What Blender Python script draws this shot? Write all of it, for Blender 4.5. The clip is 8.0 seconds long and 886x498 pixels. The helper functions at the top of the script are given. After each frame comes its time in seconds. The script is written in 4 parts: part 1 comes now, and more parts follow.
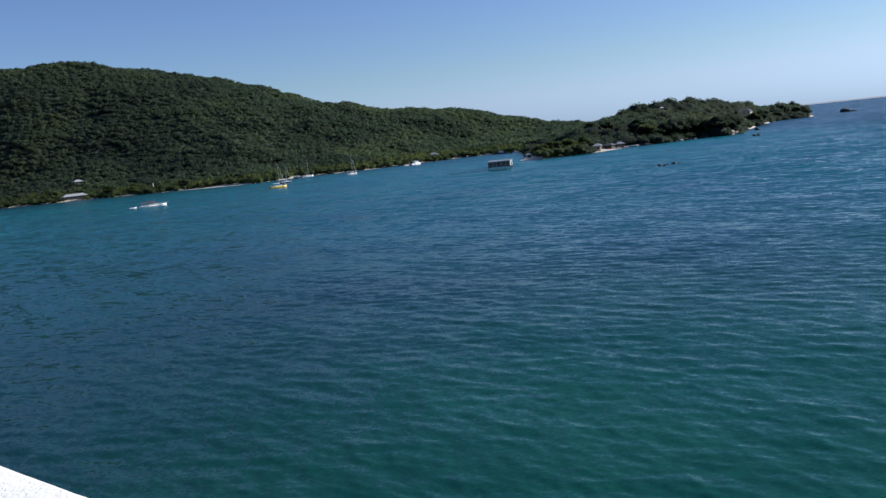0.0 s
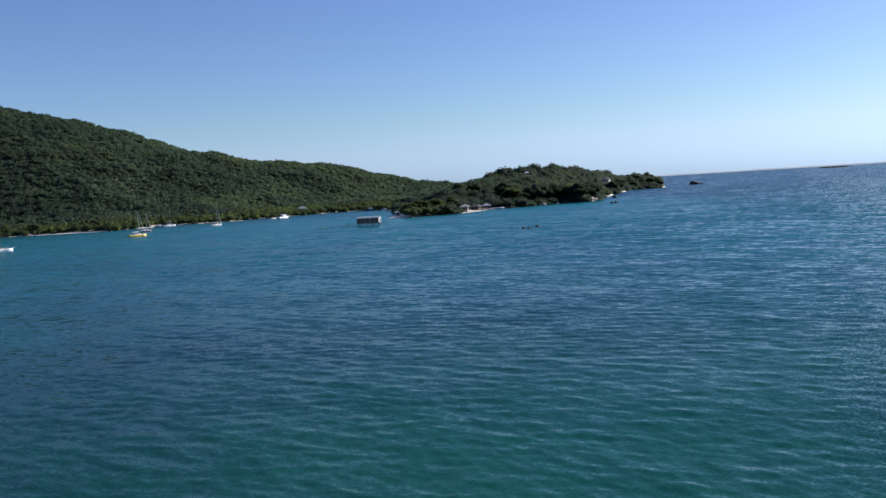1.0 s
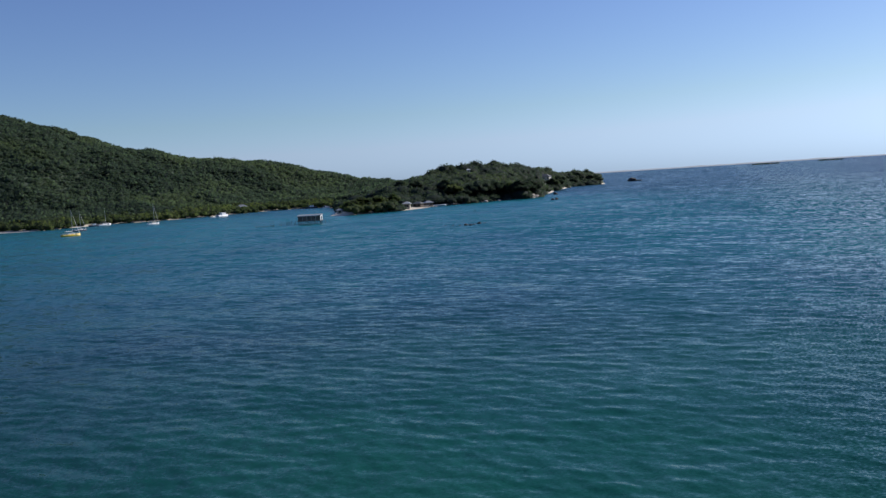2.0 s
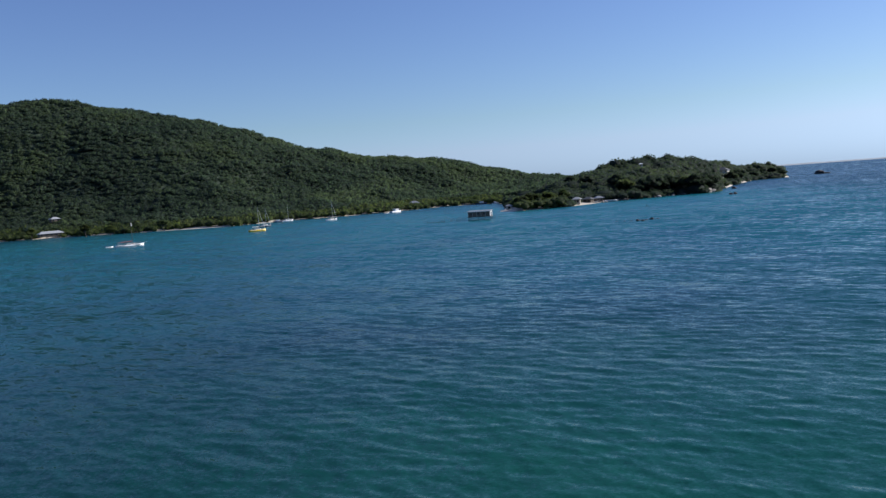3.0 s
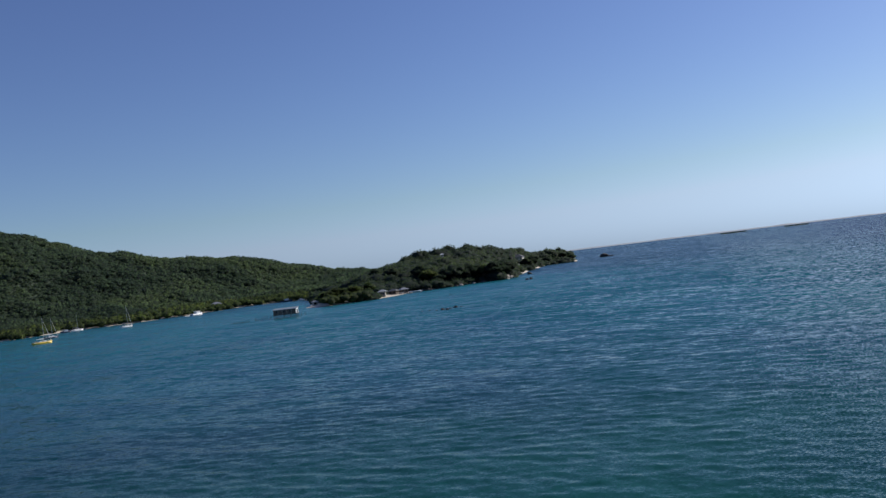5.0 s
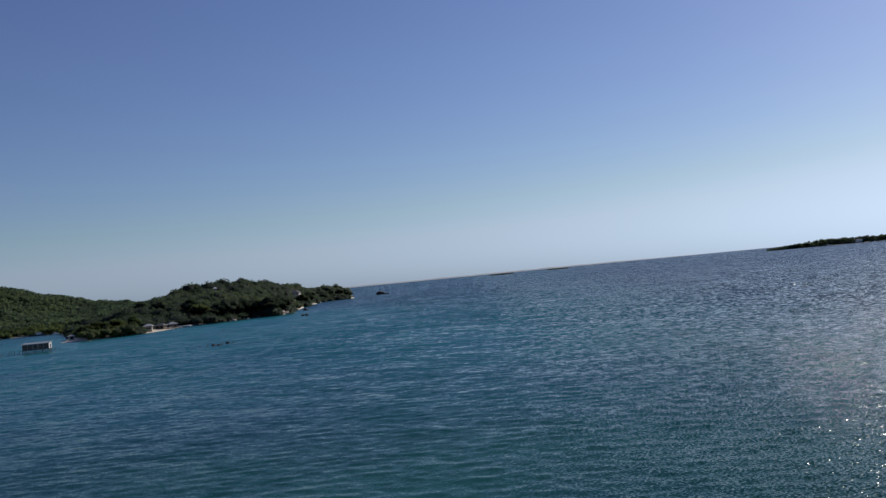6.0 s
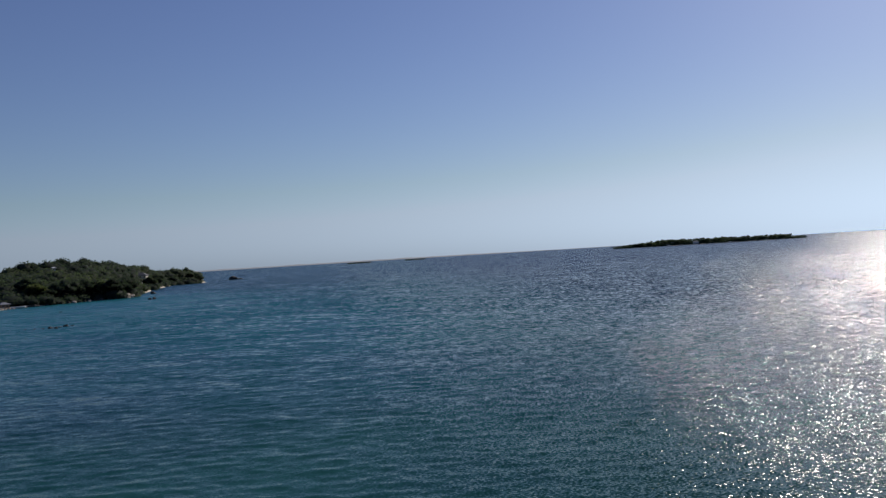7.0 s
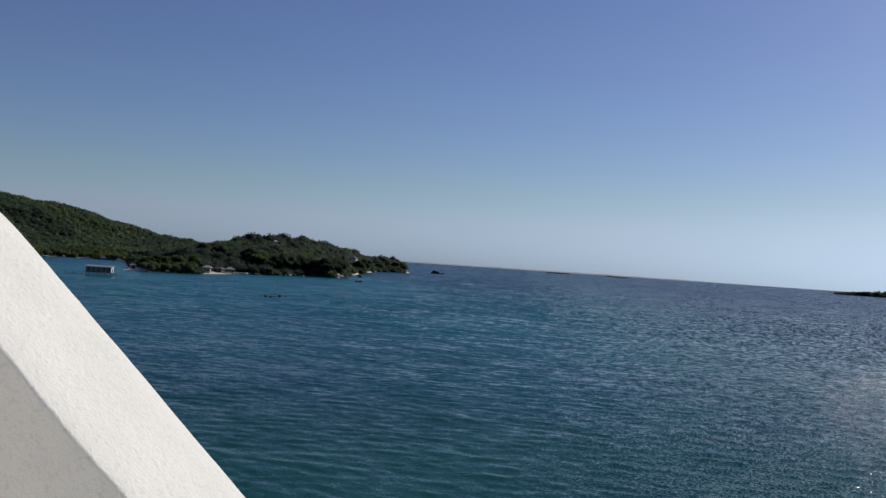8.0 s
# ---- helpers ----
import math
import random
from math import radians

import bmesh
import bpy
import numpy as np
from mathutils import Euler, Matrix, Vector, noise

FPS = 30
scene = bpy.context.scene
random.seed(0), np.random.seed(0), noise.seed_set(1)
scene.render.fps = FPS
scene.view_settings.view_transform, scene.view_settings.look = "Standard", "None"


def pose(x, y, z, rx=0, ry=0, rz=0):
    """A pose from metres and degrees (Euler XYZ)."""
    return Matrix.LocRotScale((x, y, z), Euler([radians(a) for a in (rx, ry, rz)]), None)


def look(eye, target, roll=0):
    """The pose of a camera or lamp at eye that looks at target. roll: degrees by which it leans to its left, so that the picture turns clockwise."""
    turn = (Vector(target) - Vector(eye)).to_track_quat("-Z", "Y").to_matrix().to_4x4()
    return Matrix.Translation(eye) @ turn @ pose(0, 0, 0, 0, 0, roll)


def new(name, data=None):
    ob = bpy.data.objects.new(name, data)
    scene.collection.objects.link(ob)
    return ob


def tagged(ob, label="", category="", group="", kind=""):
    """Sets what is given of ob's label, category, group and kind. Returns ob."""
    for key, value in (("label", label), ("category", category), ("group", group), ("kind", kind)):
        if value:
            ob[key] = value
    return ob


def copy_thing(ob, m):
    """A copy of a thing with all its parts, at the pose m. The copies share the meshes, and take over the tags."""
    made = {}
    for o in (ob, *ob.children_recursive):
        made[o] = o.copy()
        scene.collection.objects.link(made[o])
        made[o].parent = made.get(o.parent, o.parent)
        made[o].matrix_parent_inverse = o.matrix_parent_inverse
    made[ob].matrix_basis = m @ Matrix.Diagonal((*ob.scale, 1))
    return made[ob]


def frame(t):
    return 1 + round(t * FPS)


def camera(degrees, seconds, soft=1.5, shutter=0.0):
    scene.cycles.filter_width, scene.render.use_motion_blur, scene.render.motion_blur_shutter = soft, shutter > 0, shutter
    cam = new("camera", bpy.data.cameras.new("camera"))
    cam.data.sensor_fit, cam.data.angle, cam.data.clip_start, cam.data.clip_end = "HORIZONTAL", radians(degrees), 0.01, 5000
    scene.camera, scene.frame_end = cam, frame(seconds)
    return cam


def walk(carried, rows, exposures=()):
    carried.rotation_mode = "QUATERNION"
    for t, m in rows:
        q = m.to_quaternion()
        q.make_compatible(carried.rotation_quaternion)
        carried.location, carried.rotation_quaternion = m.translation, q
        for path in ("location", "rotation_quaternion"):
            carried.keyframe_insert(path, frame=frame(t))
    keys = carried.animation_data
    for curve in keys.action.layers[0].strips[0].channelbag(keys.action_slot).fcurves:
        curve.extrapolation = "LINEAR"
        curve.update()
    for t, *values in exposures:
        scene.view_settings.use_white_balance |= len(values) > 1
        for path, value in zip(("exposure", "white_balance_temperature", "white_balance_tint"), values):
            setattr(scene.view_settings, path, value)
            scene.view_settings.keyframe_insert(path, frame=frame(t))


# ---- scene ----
SECONDS = 8.0
cam = camera(54.17, SECONDS, soft=1.4)


def view(x, y, z, bearing, pitch, lean):
    """A hand-held view: bearing clockwise from +y, pitch up, lean about the lens axis."""
    return pose(x, y, z, 90 + pitch, 0, -bearing) @ pose(0, 0, 0, 0, 0, lean)


PATH = [
    (0, view(-0.011, 0.009, 15.029, -4.44, -7.11, -6.03)),
    (0.2, view(-0.007, 0.021, 15.027, -1.45, -7.12, -4.87)),
    (0.5, view(0.000, 0.040, 15.030, 0.57, -5.78, -3.76)),
    (0.7, view(0.004, 0.052, 15.026, 1.80, -4.90, -3.47)),
    (1, view(0.010, 0.070, 15.020, 4.65, -4.10, -3.51)),
    (1.2, view(0.012, 0.085, 15.015, 7.34, -4.24, -3.77)),
    (1.75, view(0.015, 0.120, 15.000, 9.70, -4.45, -3.75)),
    (2.3, view(0.015, 0.150, 14.990, 4.24, -4.54, -3.80)),
    (2.5, view(0.012, 0.155, 14.985, 0.31, -4.36, -4.13)),
    (2.7, view(0.010, 0.151, 14.981, -2.30, -4.00, -4.21)),
    (3, view(0.008, 0.145, 14.975, -2.73, -4.03, -4.21)),
    (3.2, view(0.005, 0.099, 14.969, -1.81, -4.01, -4.31)),
    (3.5, view(0.000, 0.030, 14.960, 0.00, -3.67, -4.63)),
    (3.7, view(-0.003, -0.011, 14.959, 0.52, -2.76, -4.92)),
    (4, view(-0.008, 0.010, 14.960, 1.75, -1.39, -5.41)),
    (4.2, view(-0.013, -0.010, 14.958, 3.14, -0.96, -5.91)),
    (4.75, view(-0.025, -0.060, 14.950, 7.70, 0.35, -6.75)),
    (5.3, view(-0.035, -0.120, 14.930, 14.91, 1.29, -7.01)),
    (5.5, view(-0.040, -0.150, 14.920, 18.52, 1.07, -7.08)),
    (5.8, view(-0.049, -0.198, 14.902, 23.06, 1.25, -6.07)),
    (6, view(-0.055, -0.230, 14.890, 25.37, 1.78, -5.45)),
    (6.2, view(-0.061, -0.266, 14.878, 27.50, 2.19, -5.24)),
    (6.5, view(-0.070, -0.320, 14.860, 31.18, 1.96, -5.12)),
    (6.8, view(-0.079, -0.374, 14.842, 34.28, 0.95, -4.76)),
    (7, view(-0.085, -0.410, 14.830, 34.68, 0.33, -3.54)),
    (7.2, view(-0.090, -0.438, 14.819, 33.38, -0.16, -2.05)),
    (7.5, view(-0.098, -0.481, 14.803, 29.76, -0.39, 0.63)),
    (7.7, view(-0.108, -0.486, 14.805, 26.97, -0.27, 2.39)),
    (8, view(-0.140, -0.500, 14.800, 21.38, 0.85, 3.82)),
]
walk(cam, PATH, [(0.0, 0.18, 6030, 12), (0.5, 0.2, 6030, 12), (1.0, 0.32, 6080, 11.5), (2.3, 0.02, 6080, 12), (3.0, 0.2, 6030, 12), (3.5, 0.05, 6080, 12), (4.2, 0.0, 6150, 12),
                 (5.5, -0.25, 6300, 13), (6.0, -0.37, 6500, 13.5), (6.5, -0.3, 6450, 14), (7.0, -0.53, 6600, 14), (8.0, -0.5, 6450, 13)])

# ---- daylight ----
SUN_BEARING, SUN_HEIGHT = 70.5, 31.0
world = bpy.data.worlds.new("sky")
scene.world = world
world.use_nodes = True
sky = world.node_tree.nodes.new("ShaderNodeTexSky")
sky.sky_type = "NISHITA"
sky.sun_disc = False
sky.sun_elevation, sky.sun_rotation = radians(SUN_HEIGHT), radians(SUN_BEARING)
sky.altitude, sky.air_density, sky.dust_density, sky.ozone_density = 0, 1.0, 0.4, 6.0
world.node_tree.nodes["Background"].inputs["Strength"].default_value = 0.096
# clear sea air: no smoke yellow in the low sky, so red stays under green and blue over it
bands = world.node_tree.nodes.new("ShaderNodeSeparateColor")
whole = world.node_tree.nodes.new("ShaderNodeCombineColor")
world.node_tree.links.new(sky.outputs["Color"], bands.inputs[0])
for band, rule, share in ((0, "MINIMUM", 0.78), (2, "MAXIMUM", 1.23)):
    part_of = world.node_tree.nodes.new("ShaderNodeMath")
    part_of.operation = "MULTIPLY"
    part_of.inputs[1].default_value = share
    limit = world.node_tree.nodes.new("ShaderNodeMath")
    limit.operation = rule
    world.node_tree.links.new(bands.outputs[1], part_of.inputs[0])
    world.node_tree.links.new(bands.outputs[band], limit.inputs[0])
    world.node_tree.links.new(part_of.outputs[0], limit.inputs[1])
    world.node_tree.links.new(limit.outputs[0], whole.inputs[band])
# and high up the blue leans to violet
ratio, over, thinner, green = (world.node_tree.nodes.new("ShaderNodeMath") for _ in range(4))
ratio.operation, over.operation, thinner.operation, green.operation = "DIVIDE", "SUBTRACT", "MULTIPLY_ADD", "MULTIPLY"
over.inputs[1].default_value, over.use_clamp = 1.1, True
thinner.inputs[1].default_value, thinner.inputs[2].default_value = -0.14, 1.0
for a, b in ((bands.outputs[2], ratio.inputs[0]), (bands.outputs[1], ratio.inputs[1]), (ratio.outputs[0], over.inputs[0]), (over.outputs[0], thinner.inputs[0]),
             (thinner.outputs[0], green.inputs[0]), (bands.outputs[1], green.inputs[1]), (green.outputs[0], whole.inputs[1])):
    world.node_tree.links.new(a, b)
world.node_tree.links.new(whole.outputs[0], world.node_tree.nodes["Background"].inputs["Color"])

sun = new("sun", bpy.data.lights.new("sun", "SUN"))
sun.data.energy, sun.data.angle, sun.data.color = 4.6, radians(0.53), (1.0, 0.93, 0.83)
sun_way = Vector((math.sin(radians(SUN_BEARING)) * math.cos(radians(SUN_HEIGHT)),
                  math.cos(radians(SUN_BEARING)) * math.cos(radians(SUN_HEIGHT)), math.sin(radians(SUN_HEIGHT))))
sun.matrix_world = look(sun_way * 100, (0, 0, 0))

rng = np.random.default_rng(7)


# ---- materials ----
class Nodes:
    """Short hand for a node material."""

    def __init__(self, name):
        self.mat = bpy.data.materials.new(name)
        self.mat.use_nodes = True
        self.tree = self.mat.node_tree
        self.bsdf = self.tree.nodes["Principled BSDF"]

    def add(self, kind, **sets):
        node = self.tree.nodes.new(kind)
        for key, value in sets.items():
            node.inputs[key].default_value = value
        return node

    def link(self, a, b):
        self.tree.links.new(a, b)

    def noise(self, source, scale, detail=4.0, rough=0.55):
        n = self.add("ShaderNodeTexNoise", Scale=scale, Detail=detail, Roughness=rough)
        self.link(source, n.inputs["Vector"])
        return n.outputs["Fac"]

    def ramp(self, fac, stops):
        n = self.add("ShaderNodeValToRGB")
        el = n.color_ramp.elements
        while len(el) < len(stops):
            el.new(0.5)
        for e, (p, c) in zip(el, stops):
            e.position, e.color = p, (*c, 1.0)
        self.link(fac, n.inputs["Fac"])
        return n.outputs["Color"]

    def mix(self, fac, a, b, how="MIX"):
        n = self.tree.nodes.new("ShaderNodeMix")
        n.data_type, n.blend_type = "RGBA", how
        for sock, v in ((n.inputs[0], fac), (n.inputs[6], a), (n.inputs[7], b)):
            if isinstance(v, (int, float)):
                sock.default_value = v
            elif isinstance(v, tuple):
                sock.default_value = (*v, 1.0)
            else:
                self.link(v, sock)
        return n.outputs[2]

    def math(self, op, a, b=0.0, clamp=False):
        n = self.tree.nodes.new("ShaderNodeMath")
        n.operation, n.use_clamp = op, clamp
        for sock, v in ((n.inputs[0], a), (n.inputs[1], b)):
            if isinstance(v, (int, float)):
                sock.default_value = v
            else:
                self.link(v, sock)
        return n.outputs[0]

    def bump(self, height, strength, distance):
        n = self.add("ShaderNodeBump", Strength=strength, Distance=distance)
        self.link(height, n.inputs["Height"])
        self.link(n.outputs["Normal"], self.bsdf.inputs["Normal"])

    def coords(self, which="Object"):
        return self.tree.nodes.new("ShaderNodeTexCoord").outputs[which]

    def place(self):
        return self.tree.nodes.new("ShaderNodeNewGeometry").outputs["Position"]

    def island(self):
        return self.tree.nodes.new("ShaderNodeNewGeometry").outputs["Random Per Island"]


def plain(name, colour, rough=0.6, grain=2.0, spread=0.15, metal=0.0, bump=0.0):
    """Paint, wood or metal with grain at two scales."""
    n = Nodes(name)
    co = n.coords()
    dark = tuple(c * (1 - spread) for c in colour)
    light = tuple(min(1.0, c * (1 + spread)) for c in colour)
    big = n.noise(co, grain, 5)
    fine = n.noise(co, grain * 9, 3)
    both = n.math("ADD", n.math("MULTIPLY", big, 0.65), n.math("MULTIPLY", fine, 0.35))
    n.link(n.ramp(both, [(0.3, dark), (0.7, light)]), n.bsdf.inputs["Base Color"])
    n.bsdf.inputs["Roughness"].default_value = rough
    n.bsdf.inputs["Metallic"].default_value = metal
    if bump:
        n.bump(both, 0.5, bump)
    return n.mat


def foliage(name, dark, mid, light, patch=0.02, up_tilt=1.0):
    n = Nodes(name)
    at = n.place()
    base = n.ramp(n.island(), [(0.0, dark), (0.55, mid), (1.0, light)])
    area = n.ramp(n.noise(at, patch, 4), [(0.34, (0.66, 0.72, 0.75)), (0.50, (0.94, 0.96, 0.94)), (0.62, (1.32, 1.26, 1.0))])
    col = n.mix(1.0, base, area, "MULTIPLY")
    leaf = n.ramp(n.noise(at, 1.1, 4, 0.7), [(0.3, (0.82, 0.82, 0.82)), (0.7, (1.12, 1.12, 1.10))])
    bough = n.ramp(n.noise(at, 0.42, 3, 0.6), [(0.32, (0.80, 0.82, 0.84)), (0.66, (1.18, 1.15, 1.06))])
    col = n.mix(1.0, col, bough, "MULTIPLY")
    col = n.mix(1.0, col, leaf, "MULTIPLY")
    n.link(col, n.bsdf.inputs["Base Color"])
    # some light comes through the leaves
    thin = n.add("ShaderNodeBsdfTranslucent")
    n.link(n.mix(1.0, col, (1.5, 1.6, 1.1), "MULTIPLY"), thin.inputs["Color"])
    blend = n.add("ShaderNodeMixShader", Fac=0.52)
    n.link(n.bsdf.outputs[0], blend.inputs[1])
    n.link(thin.outputs[0], blend.inputs[2])
    n.link(blend.outputs[0], n.tree.nodes["Material Output"].inputs["Surface"])
    n.bsdf.inputs["Roughness"].default_value = 0.75
    n.bsdf.inputs["Specular IOR Level"].default_value = 0.25
    n.bump(n.noise(at, 1.3, 5, 0.7), 0.35, 0.5)
    # the sprays of a crown shade together as its rounded outline does; normals tilted up soften the shade
    outline = n.add("ShaderNodeAttribute")
    outline.attribute_name = "outline"
    up = n.add("ShaderNodeVectorMath")
    n.link(outline.outputs["Vector"], up.inputs[0])
    up.inputs[1].default_value = (0.0, 0.0, up_tilt)
    n.link(up.outputs[0], n.tree.nodes["Bump"].inputs["Normal"])
    return n.mat


def sea_material():
    n = Nodes("sea_water")
    at = n.place()

    def vec(op, a, b=None, scale=None):
        node = n.tree.nodes.new("ShaderNodeVectorMath")
        node.operation = op
        for slot, v in ((0, a), (1, b), (3, scale)):
            if v is None:
                continue
            sock = node.inputs[slot]
            if isinstance(v, (int, float, tuple)):
                sock.default_value = v
            else:
                n.link(v, sock)
        return node.outputs["Value"] if op in ("LENGTH", "DISTANCE") else node.outputs["Vector"]

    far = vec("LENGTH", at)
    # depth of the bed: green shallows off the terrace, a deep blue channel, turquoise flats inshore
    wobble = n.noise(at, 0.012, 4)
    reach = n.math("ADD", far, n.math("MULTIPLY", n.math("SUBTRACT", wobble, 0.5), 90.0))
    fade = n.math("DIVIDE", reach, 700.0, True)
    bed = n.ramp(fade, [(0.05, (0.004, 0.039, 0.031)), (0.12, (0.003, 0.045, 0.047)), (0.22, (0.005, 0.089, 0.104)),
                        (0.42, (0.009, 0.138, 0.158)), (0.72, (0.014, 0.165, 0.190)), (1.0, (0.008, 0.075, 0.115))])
    # open water to the east is deep
    deep = n.ramp(fade, [(0.05, (0.006, 0.072, 0.058)), (0.12, (0.005, 0.079, 0.074)), (0.25, (0.005, 0.114, 0.118)), (1.0, (0.004, 0.054, 0.068))])
    side = n.add("ShaderNodeSeparateXYZ")
    n.link(at, side.inputs[0])
    east = n.math("DIVIDE", n.math("ADD", n.math("SUBTRACT", side.outputs["X"], n.math("MULTIPLY", side.outputs["Y"], 0.27)), n.math("MULTIPLY", wobble, 30.0)), 100.0, True)
    bed = n.mix(east, bed, deep)
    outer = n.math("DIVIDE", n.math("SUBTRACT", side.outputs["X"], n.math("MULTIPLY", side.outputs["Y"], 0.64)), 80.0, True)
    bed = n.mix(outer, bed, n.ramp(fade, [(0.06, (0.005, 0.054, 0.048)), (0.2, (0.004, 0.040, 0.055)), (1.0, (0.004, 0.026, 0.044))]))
    # a pale green shoal off the terrace
    shoal = vec("DISTANCE", at, (16.0, 48.0, 0.0))
    shallow = n.math("SUBTRACT", 1.15, n.math("DIVIDE", n.math("ADD", shoal, n.math("MULTIPLY", wobble, 20.0)), 52.0), True)
    bed = n.mix(shallow, bed, (0.010, 0.088, 0.069))
    weed = n.ramp(n.noise(at, 0.035, 5, 0.6), [(0.34, (0.72, 0.80, 0.90)), (0.58, (1.05, 1.05, 1.0))])
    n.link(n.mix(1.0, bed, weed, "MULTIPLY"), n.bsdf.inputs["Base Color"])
    n.bsdf.inputs["IOR"].default_value = 1.333
    n.bsdf.inputs["Specular IOR Level"].default_value = 0.19
    # seen flatly many ripples merge, so the gloss widens
    flat = n.add("ShaderNodeLayerWeight", Blend=0.5)
    wide = n.add("ShaderNodeMapRange")
    for key, value in (("From Min", 0.90), ("From Max", 0.99), ("To Min", 0.10), ("To Max", 0.13)):
        wide.inputs[key].default_value = value
    n.link(flat.outputs["Facing"], wide.inputs["Value"])
    ruffled = n.math("ADD", 1.0, n.math("MULTIPLY", n.math("SUBTRACT", 1.0, east), 0.5))
    n.link(n.math("MULTIPLY", wide.outputs["Result"], ruffled), n.bsdf.inputs["Roughness"])

    # wind ripples as slopes of the surface, longer across the wind than along it
    co = n.coords()

    def stretched(turn, across):
        m = n.add("ShaderNodeMapping")
        m.vector_type = "TEXTURE"
        m.inputs["Rotation"].default_value = (0, 0, radians(turn))
        m.inputs["Scale"].default_value = (across, 1.0, 1.0)
        n.link(co, m.inputs["Vector"])
        return m.outputs["Vector"]

    def field(source, scale, detail):
        tex = n.add("ShaderNodeTexNoise", Scale=scale, Detail=detail, Roughness=0.6)
        n.link(source, tex.inputs["Vector"])
        return vec("MULTIPLY", vec("SUBTRACT", tex.outputs["Color"], (0.5, 0.5, 0.5)), (1.0, 1.0, 0.0))

    open_sea = n.math("DIVIDE", n.math("SUBTRACT", far, 60.0), 200.0, True)
    gust = n.math("ADD", n.math("MULTIPLY", n.noise(co, 0.03, 3), 1.0), 0.4)
    crosswind, slanted = stretched(-42, 2.4), stretched(-20, 2.0)
    slope = None
    for source, scale, detail, steep in ((crosswind, 2.6, 2.0, 0.28), (slanted, 1.1, 3.0, 0.40), (crosswind, 0.30, 3.0, 0.30), (crosswind, 0.05, 3.0, 0.10)):
        piece = vec("SCALE", field(source, scale, detail), scale=steep)
        slope = vec("ADD", slope, piece) if slope else piece
    slope = vec("SCALE", slope, scale=n.math("MULTIPLY", gust, n.math("ADD", 0.75, n.math("MULTIPLY", open_sea, 1.3))))
    # small facets that put sun glints into the open eastern water; larger offshore so glints show
    glint_share = n.math("ADD", 0.10, n.math("MULTIPLY", n.math("DIVIDE", n.math("SUBTRACT", side.outputs["X"], n.math("MULTIPLY", side.outputs["Y"], 0.5)), 45.0, True), 0.9))
    offing = n.math("DIVIDE", n.math("SUBTRACT", far, 250.0), 700.0, True)
    for scale, steep, share in ((4.8, 2.6, n.math("SUBTRACT", 1.0, open_sea)), (0.85, 1.75, n.math("MULTIPLY", open_sea, n.math("SUBTRACT", 1.0, offing))), (0.35, 0.95, offing)):
        facet = field(co, scale, 1.0)
        slope = vec("ADD", slope, vec("SCALE", facet, scale=n.math("MULTIPLY", n.math("MULTIPLY", n.math("POWER", share, 0.5), glint_share), steep)))
    # the wind drives the waves towards the terrace; normals tilted that way darken far reflections
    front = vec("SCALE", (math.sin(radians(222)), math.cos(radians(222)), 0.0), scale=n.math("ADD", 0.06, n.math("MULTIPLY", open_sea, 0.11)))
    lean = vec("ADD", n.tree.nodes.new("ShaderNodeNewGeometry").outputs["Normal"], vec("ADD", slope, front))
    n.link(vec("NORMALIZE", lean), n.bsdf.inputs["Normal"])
    return n.mat


def land_material():
    n = Nodes("earth_and_sand")
    at = n.place()
    split = n.add("ShaderNodeSeparateXYZ")
    n.link(at, split.inputs[0])
    level = n.math("ADD", split.outputs["Z"], n.math("MULTIPLY", n.math("SUBTRACT", n.noise(at, 0.15, 4), 0.5), 1.2))
    sand = n.ramp(n.noise(at, 1.5, 4), [(0.3, (0.52, 0.45, 0.34)), (0.7, (0.68, 0.61, 0.48))])
    soil = n.ramp(n.noise(at, 0.08, 5), [(0.3, (0.030, 0.046, 0.026)), (0.7, (0.046, 0.068, 0.034))])
    n.link(n.mix(n.math("MULTIPLY", n.math("SUBTRACT", level, 0.75), 2.5, True), sand, soil), n.bsdf.inputs["Base Color"])
    n.bsdf.inputs["Roughness"].default_value = 0.9
    n.bump(n.noise(at, 0.8, 4), 0.6, 0.5)
    return n.mat


def stucco_material():
    n = Nodes("white_stucco")
    co = n.coords()
    grit = n.noise(co, 230, 4, 0.7)
    grain = n.noise(co, 75, 4, 0.6)
    blotch = n.noise(co, 14, 5, 0.6)
    col = n.ramp(blotch, [(0.3, (0.83, 0.835, 0.75)), (0.7, (0.89, 0.89, 0.81))])
    pits = n.ramp(n.noise(co, 190, 3, 0.65), [(0.28, (0.88, 0.87, 0.82)), (0.46, (1.0, 1.0, 1.0))])
    n.link(n.mix(1.0, col, pits, "MULTIPLY"), n.bsdf.inputs["Base Color"])
    n.bsdf.inputs["Roughness"].default_value = 0.9
    n.bump(n.math("ADD", n.math("MULTIPLY", grit, 0.6), n.math("MULTIPLY", grain, 0.6)), 0.6, 0.0040)
    return n.mat


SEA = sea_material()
LAND = land_material()
STUCCO = stucco_material()
# the hill leaves carry extra blue: distance haze put into their colour
HAZED_HILL_LEAF = foliage("hazed_hill_leaves", (0.052, 0.079, 0.062), (0.058, 0.087, 0.065), (0.070, 0.102, 0.066), 0.014, 1.8)
SHORE_LEAF = foliage("shore_leaves", (0.044, 0.068, 0.028), (0.066, 0.092, 0.038), (0.100, 0.120, 0.052), 0.05)
CAPE_LEAF = foliage("cape_leaves", (0.038, 0.056, 0.045), (0.044, 0.065, 0.048), (0.054, 0.078, 0.050), 0.02, 2.0)
BARK = plain("bark", (0.10, 0.082, 0.062), 0.9, 3, 0.35, bump=0.02)
